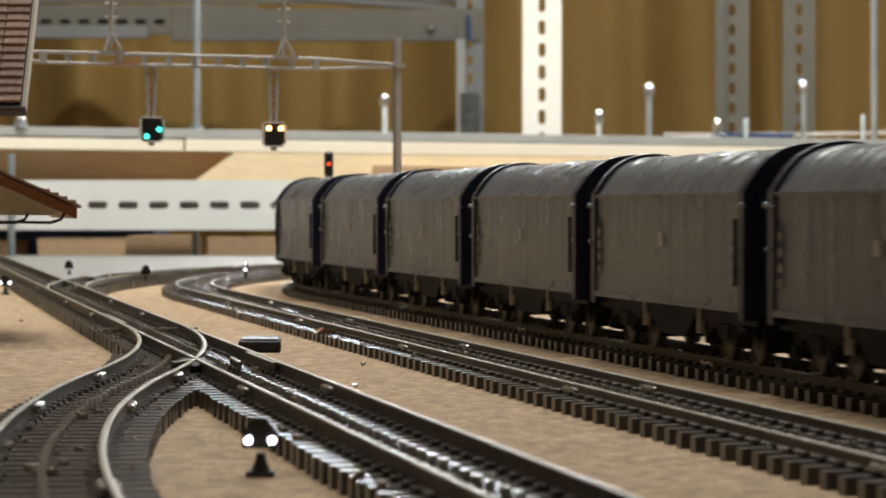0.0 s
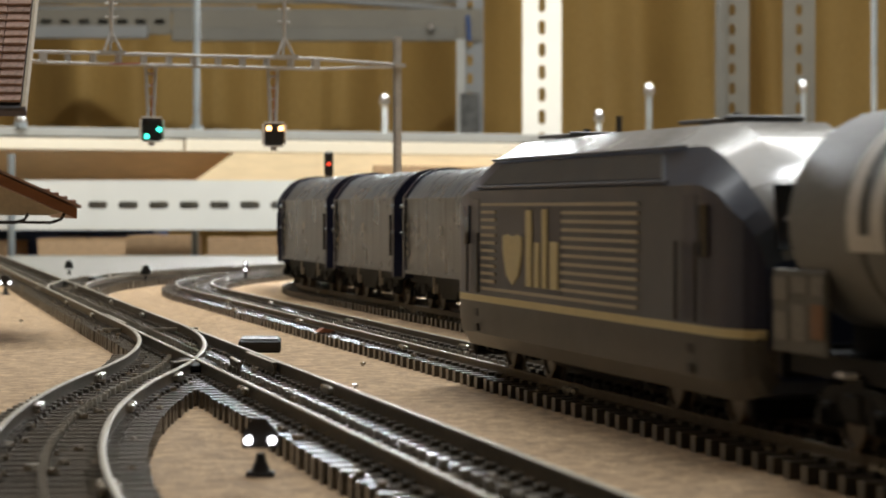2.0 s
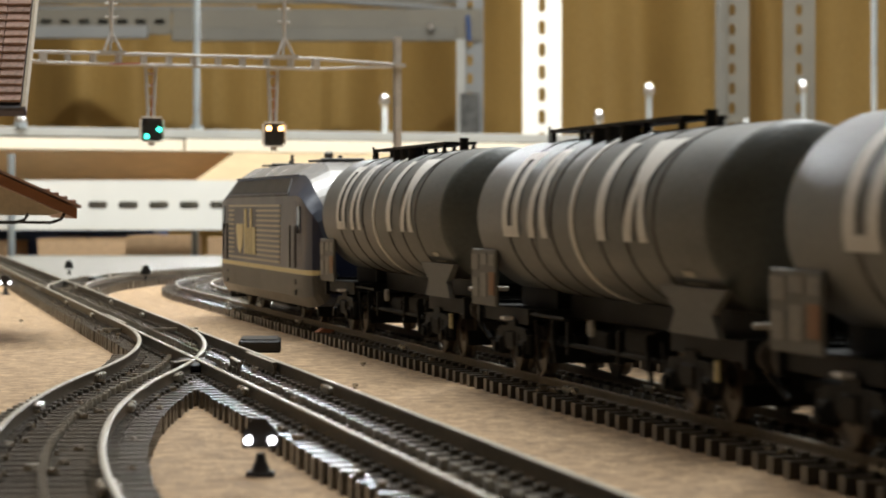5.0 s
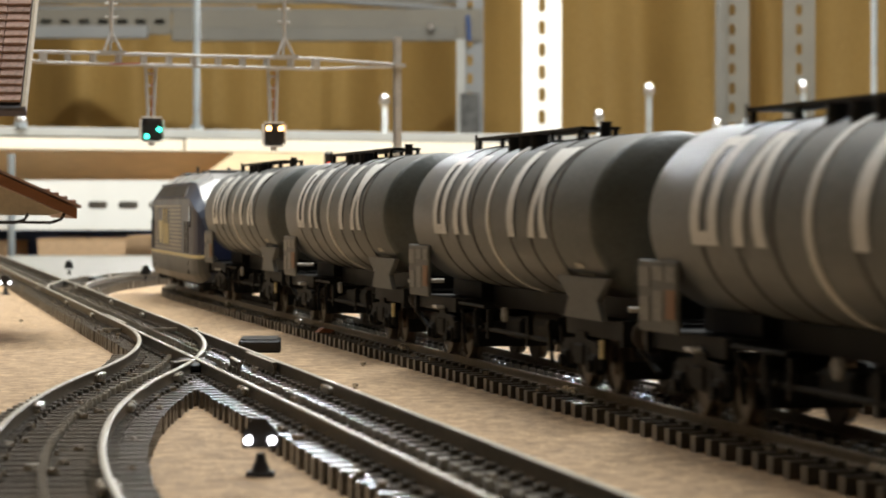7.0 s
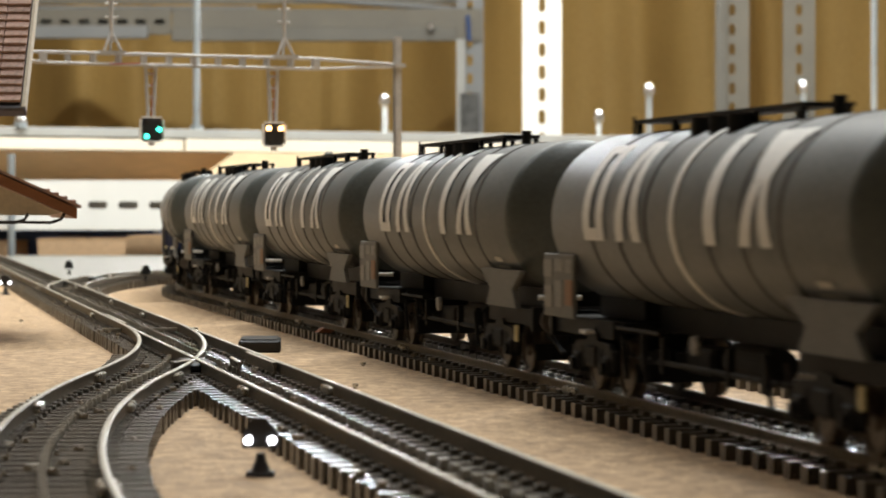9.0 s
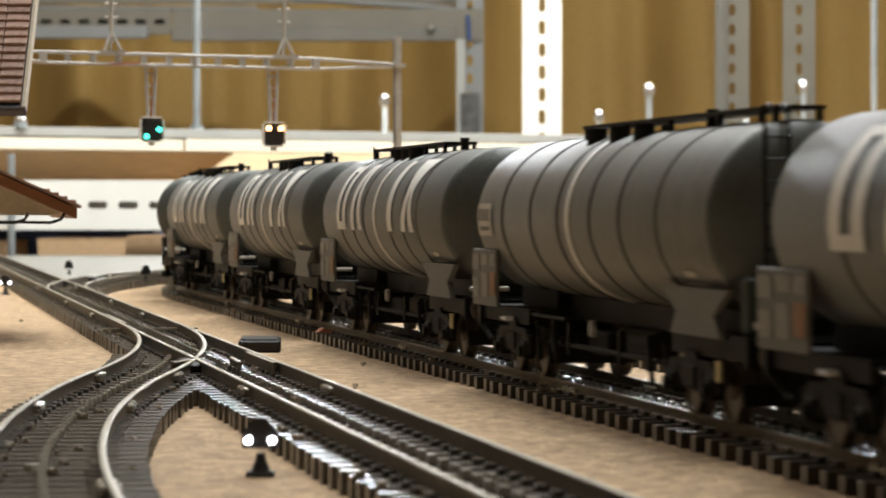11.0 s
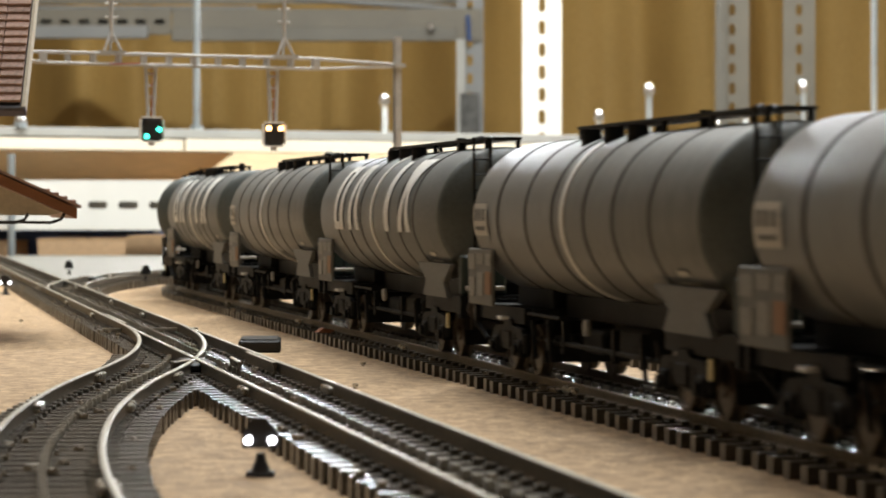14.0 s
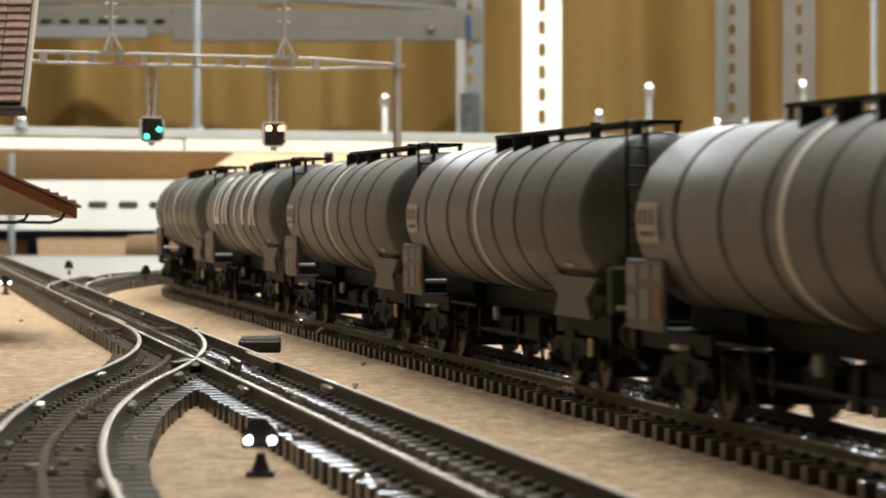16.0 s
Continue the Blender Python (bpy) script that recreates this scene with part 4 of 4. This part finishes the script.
    for x in ((0.020, 0.004, -0.012) if ladder else (-0.004, 0.006, 0.016)):
        part("valve", rod(B(), (x, 0.0062, wz - 0.0026), (x, 0.0062, wz + 0.0012), 0.0021, n=12), UNDER, walkway, "black valve dome")
    part("manhole", rod(B(), (-0.034, 0, wz), (-0.034, 0, wz + 0.0032), 0.0012, n=16), UNDER, walkway, "black manhole cap")
    if not ladder:
        part("end_post", rod(B(), (0.0635, 0.0044, wz - 0.0016), (0.0635, 0.0044, wz + 0.0030), 0.0003, n=6), UNDER, walkway)
    # frame and saddles
    for s in (-1, 1):
        for e in (-1, 1):
            part("sole_bar", box(B(), min(e * 0.050, e * 0.0906), max(e * 0.050, e * 0.0906), s * 0.0118 - 0.0008, s * 0.0118 + 0.0008, 0.0108, 0.0142), UNDER, t, "black sole bar")
    for e in (-1, 1):
        part("headstock", box(B(), e * 0.0915 - 0.0008, e * 0.0915 + 0.0008, -0.0135, 0.0135, 0.0098, 0.0148), UNDER, t, "black headstock")
        part("floor_plate", box(B(), min(e * 0.050, e * 0.090), max(e * 0.050, e * 0.090), -0.0105, 0.0105, 0.0125, 0.0140), UNDER, t)
    part("centre_sill", box(B(), -0.0495, 0.0495, -0.0035, 0.0035, 0.0125, 0.0172), UNDER, t)
    for e in (-1, 1):
        part("bearer", box(B(), e * 0.066 - 0.015, e * 0.066 + 0.015, -0.0060, 0.0060, 0.0141, 0.0190), UNDER, t, "black bearer under the tank")
    for side in (-0.0137, 0.0137):
        bm = poly_prism(B(), [(-0.081, 0.0142), (-0.0775, 0.0180), (-0.0850, 0.0222), (-0.0480, 0.0222), (-0.0575, 0.0180), (-0.054, 0.0142)], side - 0.0006, side + 0.0006)
        part("saddle", bm, PLATE, t, "saddle plate under the tank")
    # sign panel at the leading corner
    panel = part("sign_panel", box(B(), 0.0675, 0.0900, 0.0146, 0.0154, 0.0140, 0.0265, 0.0003), PLATE, t, "light grey sign panel")
    bm = B()
    for x0, x1, z0, z1 in ((0.0830, 0.0895, 0.0218, 0.0252), (0.0750, 0.0812, 0.0230, 0.0254), (0.0832, 0.0888, 0.0158, 0.0200), (0.0752, 0.0805, 0.0160, 0.0212), (0.0682, 0.0732, 0.0228, 0.0254)):
        box(bm, x0, x1, 0.01545, 0.0156, z0, z1)
    part("small_writing", bm, PANEL_MARK, panel, "rows of pale bars")
    part("orange_mark", box(B(), 0.0680, 0.0730, 0.0155, 0.0157, 0.0165, 0.0215), ORANGE, panel)
    # brake gear in the middle
    bm = B()
    rod(bm, (-0.018, 0.004, 0.0095), (0.002, 0.004, 0.0095), 0.0032, n=14)
    box(bm, 0.006, 0.020, -0.005, 0.008, 0.0065, 0.0112, 0.0006)
    rod(bm, (-0.040, 0.0105, 0.0080), (0.040, 0.0105, 0.0080), 0.0005, n=6)
    rod(bm, (-0.03, -0.006, 0.008), (0.03, -0.006, 0.008), 0.0006, n=6)
    for x in (-0.03, -0.012, 0.024, 0.036):
        box(bm, x - 0.0006, x + 0.0006, 0.0098, 0.0112, 0.006, 0.0125)
    part("brake_gear", bm, UNDER, t, "black brake cylinder and rods")
    for x in (-0.046, -0.036, 0.030, 0.043):
        lever = B()
        rod(lever, (x, 0.0118, 0.0040), (x + 0.003, 0.0118, 0.0118), 0.0005, n=6)
        rod(lever, (x - 0.002, 0.0112, 0.0085), (x + 0.004, 0.0112, 0.0070), 0.0004, n=6)
        part("brake_lever", lever, UNDER, t, "black brake lever")
    part("brake_rod", rod(B(), (0.022, 0.0122, 0.0132), (0.0480, 0.0122, 0.0132), 0.00035, n=6), UNDER, t, "thin black brake rod")
    part("air_pipe", rod(B(), (-0.0915, 0.0105, 0.0105), (-0.0985, 0.0085, 0.0055), 0.0006, n=6), UNDER, t)
    part("end_rail", rod(B(), (-0.0920, 0.0030, 0.0168), (-0.0920, 0.0122, 0.0168), 0.00055, n=6), MARK, t, "pale handrail at the end")
    part("hand_wheel", rod(B(), (-0.004, 0.0136, 0.0125), (-0.004, 0.0144, 0.0125), 0.0016, n=16), PANEL_MARK, t, "pale brake hand wheel")
    part("drain_valve", rod(B(), (0.0, 0.0, 0.0105), (0.0, 0.0, TZ - TR), 0.003, n=12), UNDER, t)
    part("step", box(B(), 0.071, 0.0745, 0.0128, 0.0146, 0.0042, 0.0048), UNDER, t)
    part("yellow_mark", box(B(), -0.0775, -0.0762, 0.0128, 0.0134, 0.0070, 0.0105), YELLOW, t)
    # small white plate added to paint the bright glint above the bogie
    part("step_plate", box(B(), 0.0610, 0.0650, 0.0128, 0.0150, 0.0114, 0.0122, 0.0002), CAB_WHITE, t, "white plate standing in for a bright glint")
    if ladder:
        lad = B()
        for y in (0.0055, 0.0095):
            rod(lad, (-0.0905, y, 0.0145), (-0.0885, y, 0.0515), 0.00035, n=6)
            rod(lad, (-0.0885, y, 0.0515), (-0.078, y * 0.5, 0.0522), 0.0005, n=6)
        for k in range(9):
            z = 0.018 + k * 0.0036
            rod(lad, (-0.0903, 0.0055, z), (-0.0903, 0.0095, z), 0.0002, n=6)
        part("ladder", lad, UNDER, t, "black end ladder")
        part("end_writing", box(B(), -0.0868, -0.0864, -0.002, 0.007, 0.0338, 0.0344), MARK, t, "pale bar of writing")
        part("platform", box(B(), -0.0915, -0.0835, -0.0125, 0.0135, 0.0143, 0.0150), UNDER, t)
        part("brake_box", box(B(), -0.0905, -0.0868, 0.002, 0.0128, 0.0150, 0.0245, 0.0006), HOOD_GREEN, t, "dark green end cabinet")
    for e in (-1, 1):
        bogie(t, e * 0.062, 0.0103, "tank")
        buffers(t, e * 0.0955)
    return t


HOOD_GREEN = mat("cabinet_green", (0.02, 0.035, 0.03), 0.5)


def hood_outline(w, z0, zs, zt, n=12):
    """Side wall to the shoulder, then a rounded roof."""
    h = zt - zs
    half = [(1.0, 0.0), (0.91, 0.22), (0.79, 0.47), (0.63, 0.71), (0.43, 0.88), (0.21, 0.97)]
    pts = [(w, z0), (w, z0 + (zs - z0) * 0.35), (w, z0 + (zs - z0) * 0.7)] + [(w * y, zs + h * z) for y, z in half] + [(0, zt)]
    pts += [(-y, z) for y, z in pts[-2::-1]]
    return pts


def hood_wagon():
    t = thing("hood_wagon", "grey tarpaulin-covered hood wagon with dark blue end walls", "freight wagon", "hood wagon train")
    W, Z0, ZS, ZT = 0.0160, 0.0128, 0.0385, 0.0490
    # the tarpaulin hood, drawn over hoops
    bm = B()
    stations = []
    hoops = 17
    L = 0.0585
    for i in range(hoops * 4 + 1):
        x = -L + 2 * L * i / (hoops * 4)
        sag = 0.00035 * abs(math.sin(math.pi * i / 4))
        stations.append((x, sag))
    prev = None
    for x, sag in stations:
        wob = 0.0001 * noise.noise((x * 300, 0, 4))
        ring = []
        for y, z in hood_outline(W, Z0, ZS, ZT):
            up = z > ZS + 0.0005
            crease = noise.noise((x * 420 + z * 160, y * 60, z * 130)) * (0.00050 if up else 0.0)
            fold = 0.00028 * noise.noise((x * 330, 3, z * 12)) if Z0 + 0.002 < z <= ZS else 0.0
            ring.append(bm.verts.new((x, y * (1 - sag * (10 if up else 3)) + (fold if y > 0 else -fold), z - (sag * 1.5 if up else 0) + wob + crease)))
        if prev:
            for k in range(len(ring) - 1):
                bm.faces.new((prev[k], prev[k + 1], ring[k + 1], ring[k]))
        prev = ring
    bmesh.ops.recalc_face_normals(bm, faces=bm.faces)
    hood = part("hood", bm, HOOD, t, "taut grey tarpaulin hood with hoop ridges", smooth=True, sharp=22)
    part("eave_bar", box(B(), -L, L, W - 0.0001, W + 0.0004, ZS - 0.0003, ZS + 0.0004), HOOD, hood)
    part("bottom_bar", box(B(), -L, L, W - 0.0002, W + 0.0005, Z0 - 0.0006, Z0 + 0.0008), HOOD, hood)
    part("class_mark", box(B(), -0.0016, 0.0016, W + 0.0002, W + 0.0004, 0.0262, 0.0294), MARK, hood, "small pale square mark")
    for e in (-1, 1):
        bm = B()
        extrude_x(bm, hood_outline(W + 0.0006, 0.0105, ZS + 0.0005, ZT + 0.0009), min(e * 0.0583, e * 0.0618), max(e * 0.0583, e * 0.0618))
        end = part("end_wall", bm, HOOD_END, t, "dark blue end wall")
        for k in range(5):
            y = -0.012 + k * 0.006
            part("stiffener", box(B(), min(e * 0.0618, e * 0.0626), max(e * 0.0618, e * 0.0626), y - 0.0008, y + 0.0008, 0.012, 0.043), HOOD_END, end)
        x = e * 0.0565
        bm = B()
        box(bm, x - 0.0004, x + 0.0004, W + 0.0004, W + 0.0012, 0.0180, 0.0330)
        part("lock_bar", bm, BLACK, t, "black locking bar")
        bm = B()
        for k in range(4):
            z = 0.0185 + k * 0.0033
            box(bm, x - e * 0.0022 - 0.0008, x - e * 0.0022 + 0.0008, W + 0.0002, W + 0.0006, z, z + 0.0018)
        part("small_writing", bm, MARK, t, "pale bars of writing")
        bm = B()
        box(bm, e * 0.0600 - 0.0040, e * 0.0600 + 0.0030, W + 0.0007, W + 0.0013, 0.0357, 0.0361)
        rod(bm, (e * 0.0612, W + 0.0006, 0.0360), (e * 0.0612, W + 0.0016, 0.0360), 0.0007, n=8)
        rod(bm, (e * 0.0612, W + 0.0006, 0.0265), (e * 0.0612, W + 0.0014, 0.0265), 0.0005, n=8)
        part("clamp", bm, ROD, t, "bright metal clamp")
    bm = B()
    box(bm, -0.0620, 0.0620, -0.0118, 0.0118, 0.0098, 0.0126)
    for y in (-0.0125, 0.0125):
        poly_prism(bm, [(-0.017, 0.0100), (-0.011, 0.0048), (0.011, 0.0048), (0.017, 0.0100)], y - 0.001, y + 0.001)
        box(bm, -0.0625, 0.0625, y - 0.0009, y + 0.0009, 0.0092, 0.0122)
    part("underframe", bm, UNDER, t, "black underframe with a hanging trough")
    for x in (-0.022, 0.022):
        part("step", box(B(), x - 0.0006, x + 0.0006, 0.0126, 0.0140, 0.006, 0.0118), MARK, t)
    for e in (-1, 1):
        bogie(t, e * 0.0400, 0.0103, "tank")
        buffers(t, e * 0.0675)
    return t


LOCO_PANEL = mat("loco_panel_blue", (0.05, 0.056, 0.085), 0.38, var=0.15)


def loco():
    t = thing("locomotive", "grey and blue electric locomotive with cream louvres and a yellow stripe", "locomotive", "tank train")
    st = [(0.0985, 0.0125, 0.0280, 0.026, 0.0085), (0.0978, 0.0142, 0.0345, 0.031, 0.0065), (0.0960, 0.0156, 0.0375, 0.0335, 0.0058), (0.0925, 0.0167, 0.0405, 0.0355, 0.0053), (0.0885, 0.01725, 0.0430, 0.0378, 0.005),
          (0.0800, 0.01725, 0.0470, 0.0392, 0.005), (0.0720, 0.01725, 0.0497, 0.0392, 0.005), (0.0, 0.01725, 0.0500, 0.0392, 0.005)]
    st = st + [(-x, w, h, sh, z) for x, w, h, sh, z in st[-2::-1]]
    bm = B()
    prev = None
    for x, w, h, sh, z0 in [(x * 1.025, *rest) for x, *rest in st]:
        half = [(w - 0.0022, z0), (w - 0.0004, z0 + 0.003), (w, z0 + 0.0075), (w, 0.0150), (w, 0.0165), (w, sh), (w * 0.78, sh + 0.62 * (h - sh)), (w * 0.42, h)]
        out = half + [(-y, z) for y, z in half[::-1]]
        ring = [bm.verts.new((x, y, z)) for y, z in out]
        if prev:
            for k in range(len(ring)):
                j = (k + 1) % len(ring)
                f = bm.faces.new((prev[k], prev[j], ring[j], ring[k]))
                c = f.calc_center_median()
                if k in (6, 7, 8):
                    f.material_index = 1
                if k in (0, 1, 2, 12, 13, 14):
                    f.material_index = 2
                if k in (3, 11):
                    f.material_index = 3
                if abs(c.x) > 0.079 and k in (4, 10):
                    f.material_index = 4
                if abs(c.x) > 0.084 and k in (6, 7, 8) and c.z > 0.0385:
                    f.material_index = 5
        else:
            bm.faces.new(ring).material_index = 4
        prev = ring
    bm.faces.new(prev[::-1]).material_index = 4
    bmesh.ops.recalc_face_normals(bm, faces=bm.faces)
    body = part("body", bm, [LOCO_B, LOCO_ROOF, LOCO_LOW, YELLOW, LOCO_BLUE, CAB_WHITE], t, "grey loco body shell", smooth=True, sharp=20)
    W = 0.01725
    # roof-side grille panels
    for s in (1, -1):
        g = B()
        n = Vector((0, s * 0.0093, 0.00518)).normalized()
        u = Vector((0, -s * 0.00518, 0.0093)).normalized()
        base = Vector((0, s * W, 0.0392))
        vs = []
        for x, k in ((0.072, 0.0013), (0.064, 0.0064), (-0.052, 0.0064), (-0.060, 0.0013)):
            vs.append(base + u * k + n * 0.0003 + Vector((x, 0, 0)))
        low = [v - n * 0.0006 for v in vs]
        a = [g.verts.new(v) for v in vs]
        b = [g.verts.new(v) for v in low]
        g.faces.new(a)
        for i in range(4):
            g.faces.new((a[i], b[i], b[(i + 1) % 4], a[(i + 1) % 4]))
        bmesh.ops.recalc_face_normals(g, faces=g.faces)
        part("roof_grille", g, LOCO_DARK, body, "dark ribbed roof grille")
        bm = B()
        for k in (0.0006, 0.0074):
            p = base + u * k + n * 0.0004
            rod(bm, p + Vector((-0.064, 0, 0)), p + Vector((0.074, 0, 0)), 0.0003, n=6)
        part("roof_trim", bm, LOCO_B, body)
        y0, y1 = (W + 0.00005, W + 0.0004) if s > 0 else (-W - 0.0004, -W - 0.00005)
        # louvre lines on the side
        for i in range(12):
            z = 0.0362 - i * 0.00165
            full = i in (0, 11)
            spans = [(-0.048, 0.070)] if full else [(-0.048, 0.003), (0.0575, 0.070)]
            for a0, a1 in spans:
                sh = 0.0008 * i / 11
                part("louvre", box(B(), a0 + sh, a1 + sh, y0, y1, z - 0.00032, z + 0.00032), CREAM, body)
        part("emblem_panel", box(B(), 0.004, 0.0565, s * (W - 0.0002), s * (W + 0.0001), 0.0185, 0.0356), LOCO_PANEL, body, "dark blue panel behind the emblem")
        # plain yellow shapes where the owner's sign is
        for x0, x1, z0, z1 in ((0.0265, 0.0310, 0.0195, 0.0350), (0.0205, 0.0240, 0.0195, 0.0285), (0.0145, 0.0180, 0.0195, 0.0352), (0.0060, 0.0120, 0.0195, 0.0288)):
            part("emblem_bar", box(B(), x0, x1, y0, y1, z0, z1), YELLOW, body, "plain yellow painted bar")
        bm = poly_prism(B(), [(0.0345, 0.0295), (0.0345, 0.0265), (0.0375, 0.0215), (0.0425, 0.0195), (0.0475, 0.0215), (0.0505, 0.0265), (0.0505, 0.0295), (0.0470, 0.0300), (0.0425, 0.0295), (0.0380, 0.0300)], y0, y1)
        part("emblem_shield", bm, YELLOW, body, "plain yellow painted shield shape")
        # cab doors, windows and handrails
        for e in (-1, 1):
            x = e * 0.0765
            part("cab_door", box(B(), x - 0.0036, x + 0.0036, s * (W - 0.0003), s * (W + 0.00012), 0.0172, 0.0375, 0.0001), LOCO_B if e > 0 else LOCO_BLUE, body)
            part("cab_window", box(B(), e * 0.0845 - 0.0022, e * 0.0845 + 0.0022, y0, y1, 0.0275, 0.0360, 0.0001), GLASS, body, "dark cab side window")
            bm = B()
            for o in (-0.0052, 0.0052):
                rod(bm, (x + o, s * (W + 0.0008), 0.0170), (x + o, s * (W + 0.0008), 0.0300), 0.0003, n=6)
            part("handrail", bm, LOCO_DARK, body)
            for z in (0.0118, 0.0085):
                part("step_recess", box(B(), x - 0.0016, x + 0.0016, y0 - s * 0.0002, y1 - s * 0.0002, z, z + 0.0016), BLACK, body)
    # cab fronts
    for e in (-1, 1):
        bm = B()
        vs = [bm.verts.new(v) for v in ((e * 0.1022, 0.0112, 0.0290), (e * 0.1022, -0.0112, 0.0290), (e * 0.0978, -0.0105, 0.0392), (e * 0.0978, 0.0105, 0.0392))]
        bm.faces.new(vs)
        part("windscreen", bm, GLASS, body, "dark slanted windscreen")
        for y in (-0.0095, 0.0095):
            part("headlight", rod(B(), (e * 0.0995, y, 0.0150), (e * 0.1012, y, 0.0150), 0.0016, n=14), CAPNUT, body, "round headlight")
        part("tail_lamp", rod(B(), (e * 0.0900, 0.0, 0.0440), (e * 0.0920, 0.0, 0.0440), 0.0010, n=12), CAPNUT, body)
    # roof gear
    for x in (-0.050, 0.050):
        bm = B()
        for y in (-0.006, 0.006):
            rod(bm, (x - 0.014, y, 0.0504), (x + 0.014, y, 0.0507), 0.0004, n=6)
        box(bm, x - 0.005, x + 0.005, -0.0050, 0.0050, 0.0500, 0.0508)
        rod(bm, (x - 0.014, -0.007, 0.0507), (x - 0.014, 0.007, 0.0507), 0.0005, n=6)
        rod(bm, (x + 0.012, -0.004, 0.0503), (x + 0.012, -0.004, 0.0525), 0.0008, n=8)
        part("pantograph", bm, LOCO_DARK, t, "folded dark pantograph")
    part("roof_pin", rod(B(), (0.01, 0.004, 0.0499), (0.01, 0.004, 0.0535), 0.0006, n=8), LOCO_DARK, t)
    part("equipment_box", box(B(), -0.030, 0.030, -0.0125, 0.0125, 0.0035, 0.009, 0.0008), UNDER, t, "black equipment box under the floor")
    for e in (-1, 1):
        part("snow_plough", box(B(), min(e * 0.0935, e * 0.0965), max(e * 0.0935, e * 0.0965), -0.0135, 0.0135, 0.0022, 0.0088, 0.0006), UNDER, t, "black snow plough")
    for e in (-1, 1):
        bogie(t, e * 0.060, 0.0165, "loco")
        buffers(t, e * 0.1025)
    return t


# ---- the two trains ----
random.seed(5)
SPEED = 0.133                       # tank train, away from the camera
HOODSPEED = 0.155                   # hood train, towards the camera
PITCH_T, PITCH_H = 0.1985, 0.1396
CLOSER = (0, 0, 0, 0, 0, 0, 0.0065, 0.0065, 0.0175, 0.0175, 0.0175)     # shorter couplings in the rear of the train
DRIFT = ((0, 0.0095), (1, 0.0065), (2, 0.0045), (3.5, 0.003), (8, 0.006), (12, -0.003), (13, -0.0035), (15, -0.0068), (16, -0.0105))

tank_a = tank_wagon(True, False)
tank_al = tank_wagon(True, True)
tank_b = tank_wagon(False, True)
TANKS = []
kinds = [tank_a, None, None, None, None, tank_b, tank_al, None, None, None, None]
source = [tank_a, tank_a, tank_a, tank_a, tank_a, tank_b, tank_al, tank_b, tank_b, tank_b, tank_b]
for k, src in zip(kinds, source):
    TANKS.append(k if k is not None else copy_thing(src, pose(0, 0, 0)))
LOCO = loco()
hood_first = hood_wagon()
HOODS = [hood_first] + [copy_thing(hood_first, pose(0, 0, 0)) for _ in range(12)]


def stand(course, s, half):
    """The pose of a vehicle whose bogies stand at s + half and s - half on the course."""
    x0, y0, _ = course(s + half)
    x1, y1, _ = course(s - half)
    return pose((x0 + x1) / 2, (y0 + y1) / 2, RAIL_TOP, 0, 0, math.degrees(math.atan2(y0 - y1, x0 - x1)))


TIMES = [i * 0.25 for i in range(65)]
TURNS = [i / FPS for i in range(int(16 * FPS) + 1)]


def spin(things, speed):
    """Rolls each wheelset on its axle."""
    for v in things:
        for w in v.children_recursive:
            if w.name.startswith("wheelset"):
                x, _, z = w.matrix_basis.translation
                walk(w, [(t, pose(x, 0, z, 0, 0, 0) @ Matrix.Rotation(speed * t / 0.0054, 4, "Y")) for t in TURNS])


def along(t):
    """How far the tank train has gone from its place at 3.5 s; it slows a little."""
    for (t0, d0), (t1, d1) in zip(DRIFT, DRIFT[1:]):
        if t <= t1:
            break
    return SPEED * (t - 3.5) + d0 + (d1 - d0) * (t - t0) / (t1 - t0)


def motions():
    box1 = 0.598 - 0.079            # the first tank wagon's middle at 3.5 s
    for i, v in enumerate(TANKS):
        walk(v, [(t, stand(OUTER, box1 - i * PITCH_T + CLOSER[i] + along(t), 0.062)) for t in TIMES])
    walk(LOCO, [(t, stand(OUTER, 0.811 - 0.0905 + along(t), 0.060)) for t in TIMES])
    for j, v in enumerate(HOODS):
        walk(v, [(t, stand(INNER, 1.107 + 0.0698 - j * PITCH_H + HOODSPEED * (3.0 - t), 0.040)) for t in TIMES])
    spin(TANKS[:10] + [LOCO], SPEED)
    spin(HOODS[:11], -HOODSPEED)


# ---- sleepers, one by one ----
for owner, todo, lift in TRACKS:
    for m in todo:
        ob = new("sleeper", SLEEPER_MESH[lift])
        ob.parent = owner
        ob.matrix_basis = m

motions()
